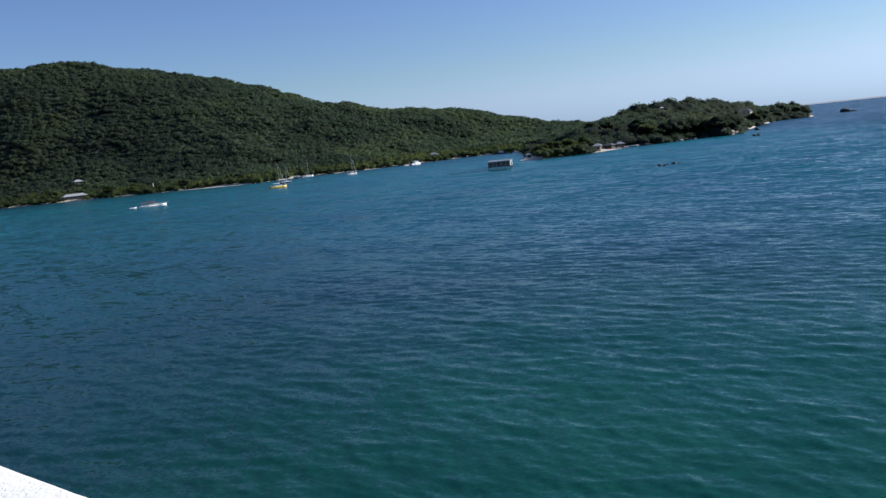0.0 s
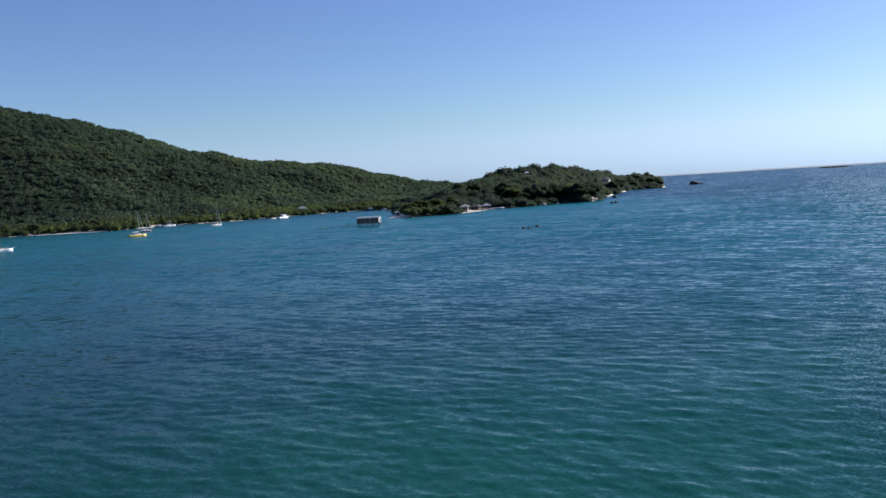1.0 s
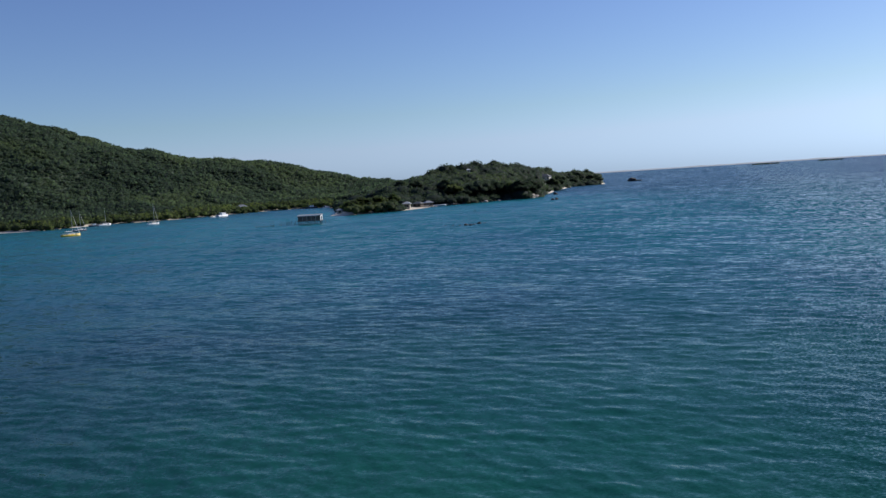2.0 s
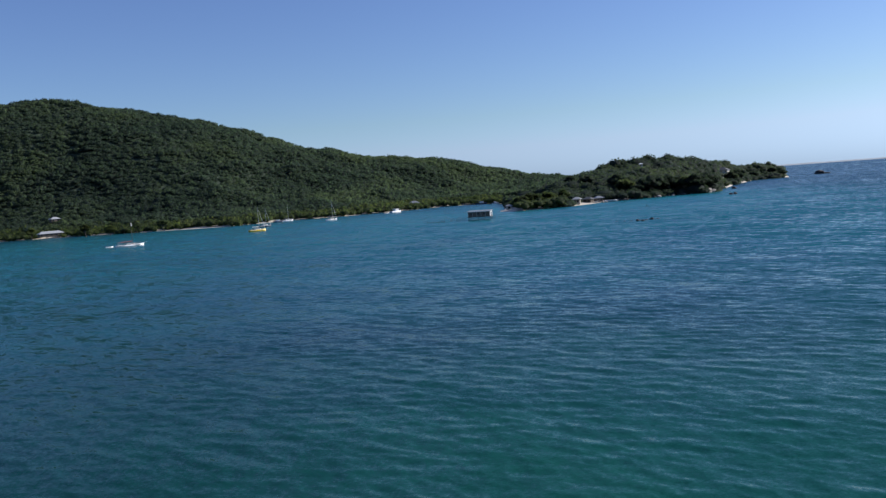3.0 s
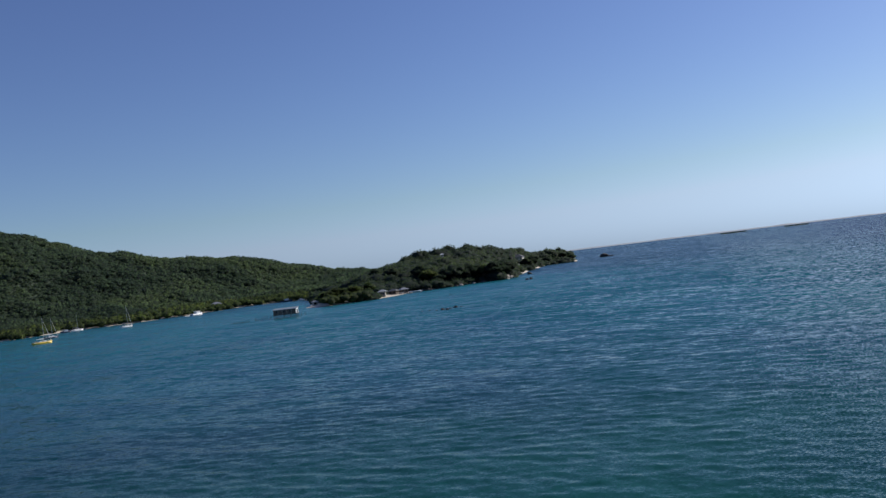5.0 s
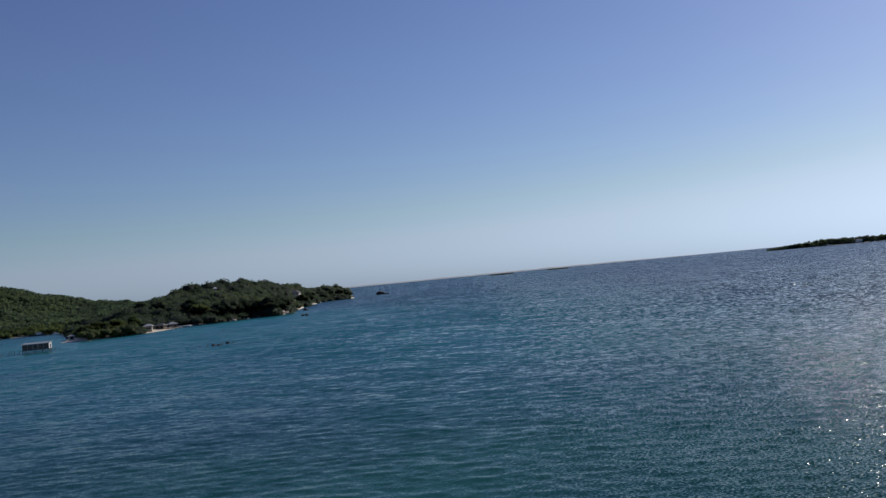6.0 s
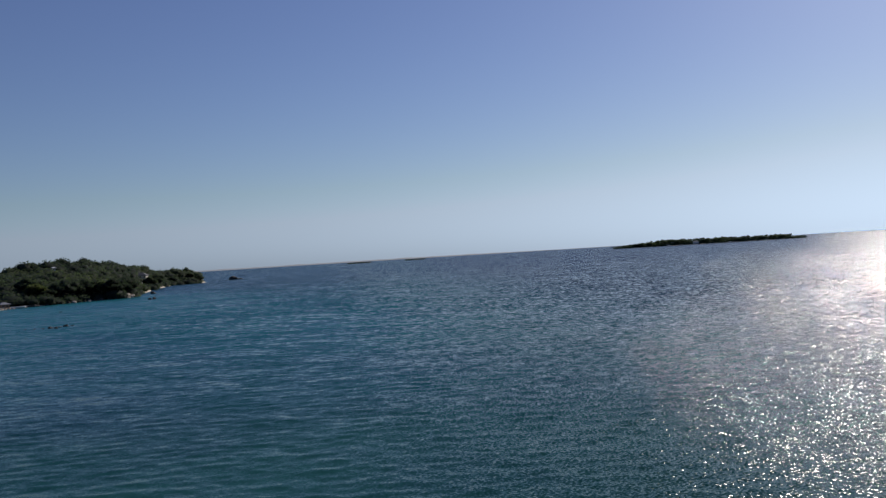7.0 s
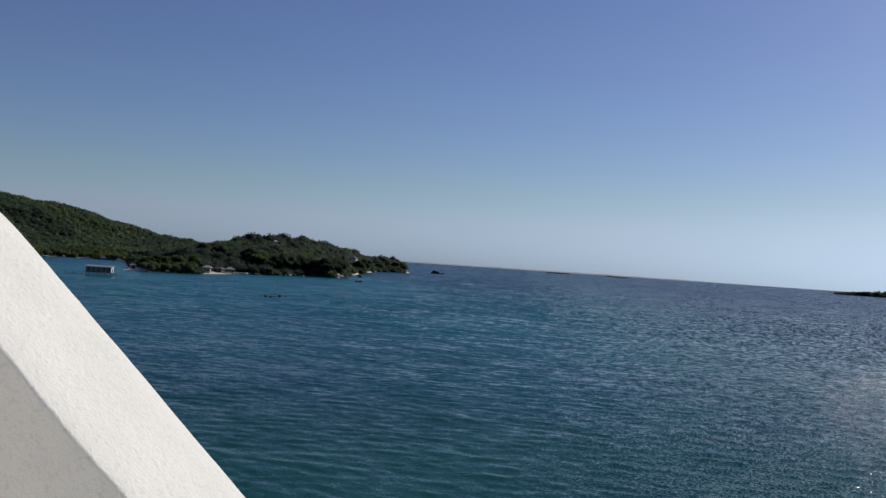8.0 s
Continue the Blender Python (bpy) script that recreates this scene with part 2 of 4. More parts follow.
ROCK = plain("sea_rock", (0.032, 0.032, 0.031), 0.85, 0.8, 0.5, bump=0.15)
PALE_ROCK = plain("pale_rock", (0.36, 0.32, 0.27), 0.85, 0.6, 0.5, bump=0.15)
WHITE = plain("white_gelcoat", (0.78, 0.78, 0.76), 0.3, 1.5, 0.06)
CREAM = plain("cream_paint", (0.52, 0.49, 0.42), 0.6, 1.5, 0.12)
YELLOW = plain("yellow_gelcoat", (0.72, 0.48, 0.05), 0.3, 1.5, 0.1)
NAVY = plain("dark_blue_hull", (0.02, 0.03, 0.06), 0.3, 1.5, 0.2)
CANVAS = plain("dark_canvas", (0.045, 0.05, 0.06), 0.85, 4, 0.25)
AWNING = plain("faded_red_awning", (0.20, 0.085, 0.085), 0.85, 4, 0.2)
SAILCLOTH = plain("sailcloth", (0.74, 0.72, 0.66), 0.8, 4, 0.1)
ALLOY = plain("mast_alloy", (0.55, 0.55, 0.54), 0.4, 3, 0.1, 0.6)
PLANK = plain("weathered_plank", (0.13, 0.105, 0.08), 0.85, 3, 0.4, bump=0.01)
PILE = plain("wet_pile", (0.055, 0.045, 0.035), 0.8, 3, 0.4, bump=0.01)
PALE_TIN = plain("pale_tin_roof", (0.40, 0.41, 0.40), 0.5, 1.2, 0.25, 0.1)
TIN = plain("tin_roof", (0.27, 0.28, 0.28), 0.5, 1.2, 0.25, 0.3)
DARK_TIN = plain("grey_roof", (0.10, 0.105, 0.10), 0.7, 1.2, 0.3)
GLASS = plain("dark_window", (0.02, 0.025, 0.03), 0.1, 2, 0.2)
# far shore tone: pale sand with distance haze mixed into the colour
FAR_HAZED_SAND = plain("far_hazed_sand", (0.42, 0.45, 0.44), 0.9, 0.05, 0.15)


# ---- mesh helpers ----
def mesh_of(name, verts, faces, material, smooth=False, outline=None):
    """A mesh from arrays of corners and of triangles or quads."""
    verts, faces = np.asarray(verts, np.float32), np.asarray(faces, np.int32)
    me = bpy.data.meshes.new(name)
    k = faces.shape[1]
    me.vertices.add(len(verts))
    me.vertices.foreach_set("co", verts.ravel())
    me.loops.add(faces.size)
    me.loops.foreach_set("vertex_index", faces.ravel())
    me.polygons.add(len(faces))
    me.polygons.foreach_set("loop_start", np.arange(0, faces.size, k, dtype=np.int32))
    me.polygons.foreach_set("loop_total", np.full(len(faces), k, np.int32))
    me.polygons.foreach_set("use_smooth", np.full(len(faces), smooth))
    me.materials.append(material)
    me.update(calc_edges=True)
    me.validate()
    if outline is not None:
        me.attributes.new("outline", "FLOAT_VECTOR", "POINT").data.foreach_set("vector", np.asarray(outline, np.float32).ravel())
    return me


def part(name, bm, material, parent=None, label="", smooth=False):
    """Links a bmesh as one mesh object, under a thing or a part of it."""
    me = bpy.data.meshes.new(name)
    bmesh.ops.recalc_face_normals(bm, faces=bm.faces)
    for fc in bm.faces:
        fc.smooth = smooth
    bm.to_mesh(me)
    bm.free()
    me.materials.append(material)
    ob = new(name, me)
    ob.parent = parent
    return tagged(ob, label)


def thing(name, label, category, m=None, group="", kind=""):
    ob = tagged(new(name), label, category, group, kind)
    ob.matrix_basis = m or Matrix()
    return ob


def box(size, at=(0, 0, 0), bevel=0.0, bm=None, turn=None):
    bm = bm or bmesh.new()
    got = bmesh.ops.create_cube(bm, size=1.0)
    vs = got["verts"]
    bmesh.ops.scale(bm, vec=size, verts=vs)
    if turn:
        bmesh.ops.rotate(bm, verts=vs, cent=(0, 0, 0), matrix=turn.to_3x3())
    bmesh.ops.translate(bm, vec=at, verts=vs)
    if bevel:
        es = list({e for v in vs for e in v.link_edges})
        bmesh.ops.bevel(bm, geom=es, offset=bevel, segments=2, affect="EDGES", profile=0.6)
    return bm


def rod(a, b, r0, r1, sides=8, bm=None):
    """A tapered bar from a to b."""
    bm = bm or bmesh.new()
    a, b = Vector(a), Vector(b)
    got = bmesh.ops.create_cone(bm, cap_ends=True, segments=sides, radius1=r0, radius2=r1, depth=(b - a).length)
    turn = (b - a).to_track_quat("Z", "Y").to_matrix()
    bmesh.ops.rotate(bm, verts=got["verts"], cent=(0, 0, 0), matrix=turn)
    bmesh.ops.translate(bm, vec=(a + b) / 2, verts=got["verts"])
    return bm


def lump(radius, squash=(1, 1, 1), rough=0.3, seed=0, sub=2, at=(0, 0, 0), bm=None):
    """An uneven boulder."""
    bm = bm or bmesh.new()
    vs = bmesh.ops.create_icosphere(bm, subdivisions=sub, radius=1.0)["verts"]
    for v in vs:
        k = 1 + rough * noise.noise(v.co * 1.3 + Vector((seed * 3.7, seed, 0))) + 0.5 * rough * noise.noise(v.co * 3.1 + Vector((0, seed * 2.3, 9)))
        v.co = Vector((v.co.x * squash[0], v.co.y * squash[1], v.co.z * squash[2])) * k * radius + Vector(at)
    return bm


def polar(bearing, reach, z=0.0):
    return (reach * math.sin(radians(bearing)), reach * math.cos(radians(bearing)), z)


# ---- the sea: one sheet to the horizon, with real waves near by ----
def build_sea():
    rings = np.concatenate([[0.0, 8.0, 16.0], np.geomspace(24, 430, 540), np.geomspace(436, 4985, 60)])
    spokes = np.radians(np.concatenate([np.linspace(-48, 84, 780), np.linspace(86, 310, 90)]))
    r, a = np.meshgrid(rings, spokes, indexing="ij")
    x, y = r * np.sin(a), r * np.cos(a)
    z = np.zeros_like(x)
    wind = math.radians(222)
    dx, dy = np.zeros_like(x), np.zeros_like(y)
    for i in range(64):
        length = 0.6 * 1.029 ** i * rng.uniform(0.95, 1.05)
        way = wind + rng.normal(0, 0.55)
        k = 2 * math.pi / length
        fade = np.clip((length / (0.0043 * np.maximum(r, 1)) - 2.0) / 3, 0, 1) * np.clip((430 - r) / 360, 0, 1)
        high = 0.0024 * length ** 0.75
        turn = k * (x * math.sin(way) + y * math.cos(way)) + rng.uniform(0, 6.28)
        z += fade * high * np.sin(turn)
        # crests drawn together, troughs wide
        dx += fade * high * 0.8 * math.sin(way) * np.cos(turn)
        dy += fade * high * 0.8 * math.cos(way) * np.cos(turn)
    x, y = x + dx, y + dy
    verts = np.stack([x, y, z], -1).reshape(-1, 3)
    m, s = len(rings), len(spokes)
    i, j = np.meshgrid(np.arange(m - 1), np.arange(s), indexing="ij")
    j2 = (j + 1) % s
    faces = np.stack([i * s + j, i * s + j2, (i + 1) * s + j2, (i + 1) * s + j], -1).reshape(-1, 4)[:, ::-1]
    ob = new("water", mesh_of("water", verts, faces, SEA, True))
    return tagged(ob, "wind-rippled sea, green near by and blue further out", "sea", kind="structure")


water = build_sea()


# ---- the land ----
def along(points, lines):
    """Distance from each point to a polyline of (x, y, value), and the value there."""
    best, value = np.full(len(points), 1e9), np.zeros(len(points))
    for p, q in zip(lines[:-1], lines[1:]):
        p, q = np.array(p, float), np.array(q, float)
        d = q[:2] - p[:2]
        t = np.clip(((points - p[:2]) @ d) / (d @ d), 0, 1)
        dist = np.linalg.norm(points - p[:2] - t[:, None] * d, axis=1)
        hit = dist < best
        best[hit], value[hit] = dist[hit], (p[2] + t * (q[2] - p[2]))[hit]
    return best, value


def inside(points, ring):
    got = np.zeros(len(points), bool)
    for (x0, y0), (x1, y1) in zip(ring, ring[1:] + ring[:1]):
        cross = (y0 > points[:, 1]) != (y1 > points[:, 1])
        with np.errstate(divide="ignore", invalid="ignore"):
            got ^= cross & (points[:, 0] < (x1 - x0) * (points[:, 1] - y0) / (y1 - y0) + x0)
    return got


SHORE = [(-1250, 640), (-700, 606), (-352, 586), (-300, 590), (-242, 574), (-199, 575), (-162, 562), (-136, 606), (-109, 603),
         (-74, 632), (-35, 686), (-8, 692), (14, 668), (22, 600), (15, 520), (11, 468), (18, 453), (30, 457), (46, 467), (58, 482),
         (74, 512), (91, 513), (104, 530), (120, 540), (136, 537), (153, 577), (186, 674), (230, 789), (271, 878), (310, 898),
         (326, 942), (322, 1005), (250, 1060), (110, 1070), (0, 1150), (-200, 1450), (-1250, 1560)]


def crest(rows, canopy):
    """A ridge line from bearing, distance and the height of its skyline over the eye, in degrees, less the trees on it."""
    return [polar(b, d, 15 + d * math.tan(radians(e)) - canopy) for b, d, e in rows]


MAIN_RIDGE = crest([(-52, 1150, 5.0), (-38, 1060, 6.2), (-30, 1000, 6.75), (-28.3, 995, 6.75), (-27.4, 990, 6.98), (-25.7, 980, 7.0),
                    (-23.5, 970, 6.4), (-21.1, 960, 6.2), (-17.8, 950, 5.3), (-14.4, 940, 4.6), (-12.6, 935, 3.9), (-11.2, 930, 3.1),
                    (-9.2, 930, 3.06), (-7.4, 925, 2.6), (-4.9, 920, 2.28), (-0.7, 910, 1.70), (1.0, 905, 1.15), (2.8, 880, 0.22),
                    (4.8, 760, -0.5)], 4.3)
CAPE_RIDGE = crest([(4.8, 600, -0.65), (6.3, 580, 0.05), (8.0, 620, 0.74), (9.9, 670, 1.06), (11.1, 690, 1.06), (13.0, 730, 0.80),
                    (14.8, 820, 0.50), (16.4, 925, 0.22), (17.5, 962, 0.15), (18.4, 975, 0.15), (19.0, 970, 0.02)], 5.4)


def smooth(t):
    t = np.clip(t, 0, 1)
    return t * t * (3 - 2 * t)


def land_height(points):
    off, _ = along(points, [(*p, 0) for p in SHORE + SHORE[:1]])
    land = inside(points, SHORE)
    high = np.zeros(len(points))
    for ridge in (CAPE_RIDGE, MAIN_RIDGE):
        d, _ = along(points, ridge)
        weight, top = np.zeros(len(points)), np.zeros(len(points))
        for p, q in zip(ridge[:-1], ridge[1:]):
            for t in (0.0, 0.25, 0.5, 0.75):
                c = [u + t * (w - u) for u, w in zip(p, q)]
                k = math.hypot(q[0] - p[0], q[1] - p[1]) / ((points[:, 0] - c[0]) ** 2 + (points[:, 1] - c[1]) ** 2 + 400) ** 2.2
                weight += k
                top += k * c[2]
        top /= weight
        high = np.maximum(high, np.maximum(top, 1.5) * smooth(1.04 * off / (off + d + 1)) ** 0.9)
    rough = np.array([noise.fractal(Vector((x * 0.011, y * 0.011, 3)), 1.0, 2.0, 4) for x, y in points])
    fine = np.array([noise.noise(Vector((x * 0.03, y * 0.03, 8))) for x, y in points])
    high = high + fine * np.clip(high * 0.1, 0, 3.5)
    # gullies run down to the shore
    gully = np.array([abs(noise.noise(Vector((x * 0.0085 + y * 0.002, y * 0.0045, 5)))) for x, y in points])
    high = high - (0.42 - gully) * np.clip(high * 0.2, 0, 12) * (1 - 0.85 * smooth(high / (top + 1)))
    high = high + rough * np.clip(high * 0.12, 0, 8) * (1 - 0.6 * smooth(high / (top + 1)))
    high = np.maximum(high, np.clip(off * 0.12, 0, 1.6))
    return np.where(land, high, -np.clip(off * 0.05, 0, 5)), off, land


def build_land():
    step = 7.0
    xs, ys = np.arange(-1240, 350, step), np.arange(436, 1440, step)
    gx, gy = np.meshgrid(xs, ys, indexing="ij")
    pts = np.stack([gx.ravel(), gy.ravel()], -1)
    h, _, _ = land_height(pts)
    verts = np.column_stack([pts, h])
    i, j = np.meshgrid(np.arange(len(xs) - 1), np.arange(len(ys) - 1), indexing="ij")
    n = len(ys)
    faces = np.stack([i * n + j, (i + 1) * n + j, (i + 1) * n + j + 1, i * n + j + 1], -1).reshape(-1, 4)
    keep = h[faces].max(1) > -4.9
    ob = new("ground", mesh_of("ground", verts, faces[keep], LAND, True))
    tagged(ob, "wooded island hillside with a strip of sandy shore", "hillside", kind="structure")


build_land()


def crown_shape(seed, sprays, big, sub, loose=0.22):
    """A tree crown about 1 m in radius: a lumpy core inside a loose shell of leaf sprays."""
    g = np.random.default_rng(seed)
    bm = bmesh.new()
    bmesh.ops.create_icosphere(bm, subdivisions=sub, radius=1.0)
    off = Vector(g.uniform(-20, 20, 3))
    vs, ns = [], []
    for v in bm.verts:
        k = 0.76 + 0.34 * noise.noise(v.co * 1.5 + off) + 0.15 * noise.noise(v.co * 3.4 + off)
        vs.append((v.co.x * k, v.co.y * k, v.co.z * k * 0.70))
        ns.append(tuple(v.co))
    fs = [[v.index for v in f.verts] for f in bm.faces]
    bm.free()
    for _ in range(sprays):
        d = g.normal(size=3)
        d[2] = abs(d[2]) - 0.3
        d /= np.linalg.norm(d)
        k = 0.80 + 0.34 * noise.noise(Vector(d) * 1.5 + off) + g.uniform(0.0, loose)
        c = d * k * np.array([1, 1, 0.70])
        u, w = g.normal(size=3), g.normal(size=3)
        u, w = u / np.linalg.norm(u) * big * g.uniform(0.6, 1.2), w / np.linalg.norm(w) * big * g.uniform(0.6, 1.2)
        i = len(vs)
        vs += [c - u * 0.5, c + w * 0.6, c + u * 0.6 - w * 0.3]
        ns += [d, d, d]
        fs.append([i, i + 1, i + 2])
    return np.array(vs, float), np.array(fs), np.array(ns, float)


CROWNS = [crown_shape(s, 64, 0.48, 1) for s in range(14)]
DOMES = [crown_shape(50 + s, 130, 0.2, 2, 0.08) for s in range(8)]


def forest(name, spots, material, label, shapes=CROWNS):
    """One object of many crowns. Spots: x, y, ground z, crown radius, how high its middle stands over the ground."""
    vs, fs, ns, base = [], [], [], 0
    for x, y, z, r, up in spots:
        v, f, d = shapes[rng.integers(len(shapes))]
        a = rng.uniform(0, 6.28)
        c, s = math.cos(a), math.sin(a)
        k = rng.uniform(0.85, 1.15, 3) * r * np.array([1, 1, rng.uniform(0.75, 1.25)])
        w = np.column_stack([(v[:, 0] * c - v[:, 1] * s) * k[0] + x, (v[:, 0] * s + v[:, 1] * c) * k[1] + y, v[:, 2] * k[2] * 0.95 + max(z, 0.0) + up])
        vs.append(w)
        ns.append(np.column_stack([d[:, 0] * c - d[:, 1] * s, d[:, 0] * s + d[:, 1] * c, d[:, 2]]))
        fs.append(f + base)
        base += len(w)
    ob = new(name, mesh_of(name, np.concatenate(vs), np.concatenate(fs), material, True, np.concatenate(ns)))
    return tagged(ob, label, "woodland", kind="stuff")


def crown_size(grown=1.0):
    """Radius and height of a crown in old mixed forest: many small, a few that rise over the rest."""
    r = grown * (2.2 + 3.2 * rng.random() ** 2.5)
    return r, 0.2 + r * 0.1 + rng.uniform(-0.35, 0.35)


def swell(x, y):
    """The canopy rises and sinks from one group of trees to the next."""
    return 3.0 * noise.noise(Vector((x * 0.04, y * 0.04, 2))) + 0.8 * noise.noise(Vector((x * 0.13, y * 0.13, 7)))


def folds(x, y):
    """Spurs and gullies of the hillside."""
    return 4.5 * noise.noise(Vector((x * 0.016, y * 0.012, 5))) + 3.5 * noise.noise(Vector((x * 0.035, y * 0.03, 9)))


def clear_of(x, y, gaps):
    return all((x - gx) ** 2 + (y - gy) ** 2 > gr * gr for gx, gy, gr in gaps)


# places kept free of trees: beaches, yards and houses
GAPS = [(12, 470, 11), (14, 495, 8), (53, 482, 9), (61, 497, 9), (69, 507, 9), (77, 513, 6), (173, 632, 8), (181, 652, 10), (190, 678, 11), (199, 702, 11), (207, 728, 9), (234, 793, 9),
        (240, 810, 5), (116, 628, 6), (208, 752, 10), (204, 738, 7), (-299, 590, 9), (-214, 573, 4), (-206, 573, 4), (-198, 573, 4), (-190, 571, 4), (-182, 568, 4), (-174, 565, 4), (-150, 586, 4), (-143, 597, 4)]


def plant(step, lo, hi, test, wade=0.0):
    xs, ys = np.arange(lo[0], hi[0], step), np.arange(lo[1], hi[1], step)
    gx, gy = np.meshgrid(xs, ys, indexing="ij")
    pts = np.stack([gx.ravel(), gy.ravel()], -1) + rng.uniform(-0.45, 0.45, (gx.size, 2)) * step
    h, off, land = land_height(pts)
    ok = (land | (off < wade)) & (h > -0.25) & test(pts, h, off)
    return [(p[0], p[1], z, o) for p, z, o in zip(pts[ok], h[ok], off[ok]) if clear_of(p[0], p[1], GAPS)]


def bearing_of(p):
    return np.degrees(np.arctan2(p[:, 0], p[:, 1]))


def reach_to(p, ridge):
    """How far a point lies on this side of the ridge line."""
    rb = [math.degrees(math.atan2(q[0], q[1])) for q in ridge]
    rr = [math.hypot(q[0], q[1]) for q in ridge]
    return np.interp(bearing_of(p), rb, rr) - np.hypot(p[:, 0], p[:, 1])


hill = plant(3.45, (-720, 590), (150, 1060), lambda p, h, o: (o > 24) & (bearing_of(p) > -34) & (bearing_of(p) < 9) & ((reach_to(p, MAIN_RIDGE) > -22) | ((bearing_of(p) > 0.5) & (reach_to(p, MAIN_RIDGE) > -300))) & (p[:, 1] > 560))
inland = np.clip(reach_to(np.array([(p[0], p[1]) for p in hill]), MAIN_RIDGE) / 90, 0, 1)
forest("hill_forest", [(x, y, z + max(-0.4, swell(x, y) + k * folds(x, y)), *crown_size(0.8)) for (x, y, z, o), k in zip(hill, inland)], HAZED_HILL_LEAF,
       "dense dark green tropical forest covering the hillside")
fringe = plant(4.6, (-460, 555), (60, 760), lambda p, h, o: (o < 34) & (bearing_of(p) > -36) & (bearing_of(p) < 1.4) & (p[:, 1] > 545), 2.5)
forest("shore_thicket", [(x, y, z, rng.uniform(2.0, 3.9), rng.uniform(0.9, 2.6)) for x, y, z, o in fringe], SHORE_LEAF,
       "bright green mangrove thicket along the water's edge")
cape = plant(4.7, (18, 440), (335, 1000), lambda p, h, o: ((bearing_of(p) > 5.0) | (p[:, 1] > 520)) & (bearing_of(p) > 1.2) & (bearing_of(p) < 18.9) & (p[:, 0] > 14) & (reach_to(p, CAPE_RIDGE) > -30), 1.5)
forest("cape_forest", [(x, y, z + max(-0.4, swell(x, y)), *crown_size(1.5)) for x, y, z, o in cape], CAPE_LEAF,
       "dark green trees crowding the low headland", DOMES)
spit = plant(3.8, (15, 452), (75, 520), lambda p, h, o: (bearing_of(p) < 5.7) & (bearing_of(p) > 2.1), 2.0)
forest("spit_thicket", [(x, y, z, rng.uniform(2.2, 3.8), rng.uniform(1.5, 4.0)) for x, y, z, o in spit], SHORE_LEAF,
       "bright green bushes and mangroves on the sandy spit", DOMES)


# ---- single trees that stand out along the headland ----
TREE_KINDS = {}


def tree(kind, at, high, spread, material, label):
    """A trunk with limbs and a broken crown of leaf clumps; alike kinds share their meshes."""
    size = pose(*at, 0, 0, rng.uniform(0, 360))
    if kind in TREE_KINDS:
        return tagged(copy_thing(TREE_KINDS[kind], size), label)
    g = np.random.default_rng(sum(map(ord, kind)))
    home = thing("tree", label, "tree", size, "headland trees")
    bm = rod((0, 0, -0.8), (0.2, 0.1, high * 0.45), 0.26, 0.17, 9)
    clumps = []
    for i in range(9):
        a = i * 2.4 + g.uniform(-0.4, 0.4)
        out = spread * (0.25 + 0.45 * g.random())
        top = (out * math.cos(a), out * math.sin(a), high * g.uniform(0.5, 0.8))
        rod((0.15, 0.08, high * g.uniform(0.22, 0.42)), top, 0.16, 0.05, 6, bm)
        clumps.append((*top, spread * g.uniform(0.34, 0.5)))
    clumps.append((0, 0, high * 0.82, spread * 0.48))
    part("trunk", bm, BARK, home)
    vs, fs, ns, base = [], [], [], 0
    for x, y, z, r in clumps:
        v, f, d = crown_shape(int(g.integers(1000)), 300, 0.22, 2, 0.12)
        vs.append(v * r + np.array([x, y, z]))
        ns.append(d)
        fs.append(f + base)
        base += len(v)
    crown = new("crown", mesh_of("crown", np.concatenate(vs), np.concatenate(fs), material, True, np.concatenate(ns)))
    crown.parent = home
    TREE_KINDS[kind] = home
    return home


def ground_at(b, d):
    p = np.array([polar(b, d)[:2]])
    return float(land_height(p)[0][0])


for b, d, kind in ((11.0, 548, "broad"), (11.55, 552, "tall"), (12.05, 556, "broad"), (12.6, 560, "round"), (13.1, 558, "green"), (13.7, 556, "tall"), (14.2, 566, "round"),
                   (14.5, 580, "broad"), (10.5, 545, "round"), (10.1, 535, "low"), (9.4, 540, "green"), (15.9, 760, "round"), (16.3, 800, "broad"), (17.3, 925, "low"),
                   (18.3, 950, "low"), (18.9, 955, "low"), (5.95, 585, "low"), (7.0, 560, "low"), (8.9, 556, "round")):
    tree(kind, polar(b, d, max(0.2, ground_at(b, d))), {"broad": 12.5, "tall": 13.0, "round": 11.0, "low": 7.5, "green": 10.5}[kind],
         {"broad": 8.2, "tall": 6.2, "round": 7.0, "low": 4.8, "green": 6.4}[kind], SHORE_LEAF if kind == "green" else CAPE_LEAF,
         "bright green rounded tree on the headland shore" if kind == "green" else "broad dark green tree on the headland shore")
for b, d, kind in ((2.75, 466, "spit_a"), (3.2, 470, "spit_b"), (3.75, 472, "spit_a"), (4.3, 476, "spit_b"), (4.75, 480, "spit_a"), (5.35, 482, "spit_c"),
                   (-23.6, 600, "spit_a"), (-25.0, 612, "spit_c"), (-20.5, 600, "spit_b"), (-28.0, 640, "spit_c")):
    tree(kind, polar(b, d, max(0.1, ground_at(b, d))), {"spit_a": 6.5, "spit_b": 7.5, "spit_c": 9.0}[kind],
         {"spit_a": 4.6, "spit_b": 4.2, "spit_c": 4.0}[kind], SHORE_LEAF, "bright green mangrove tree at the water's edge")


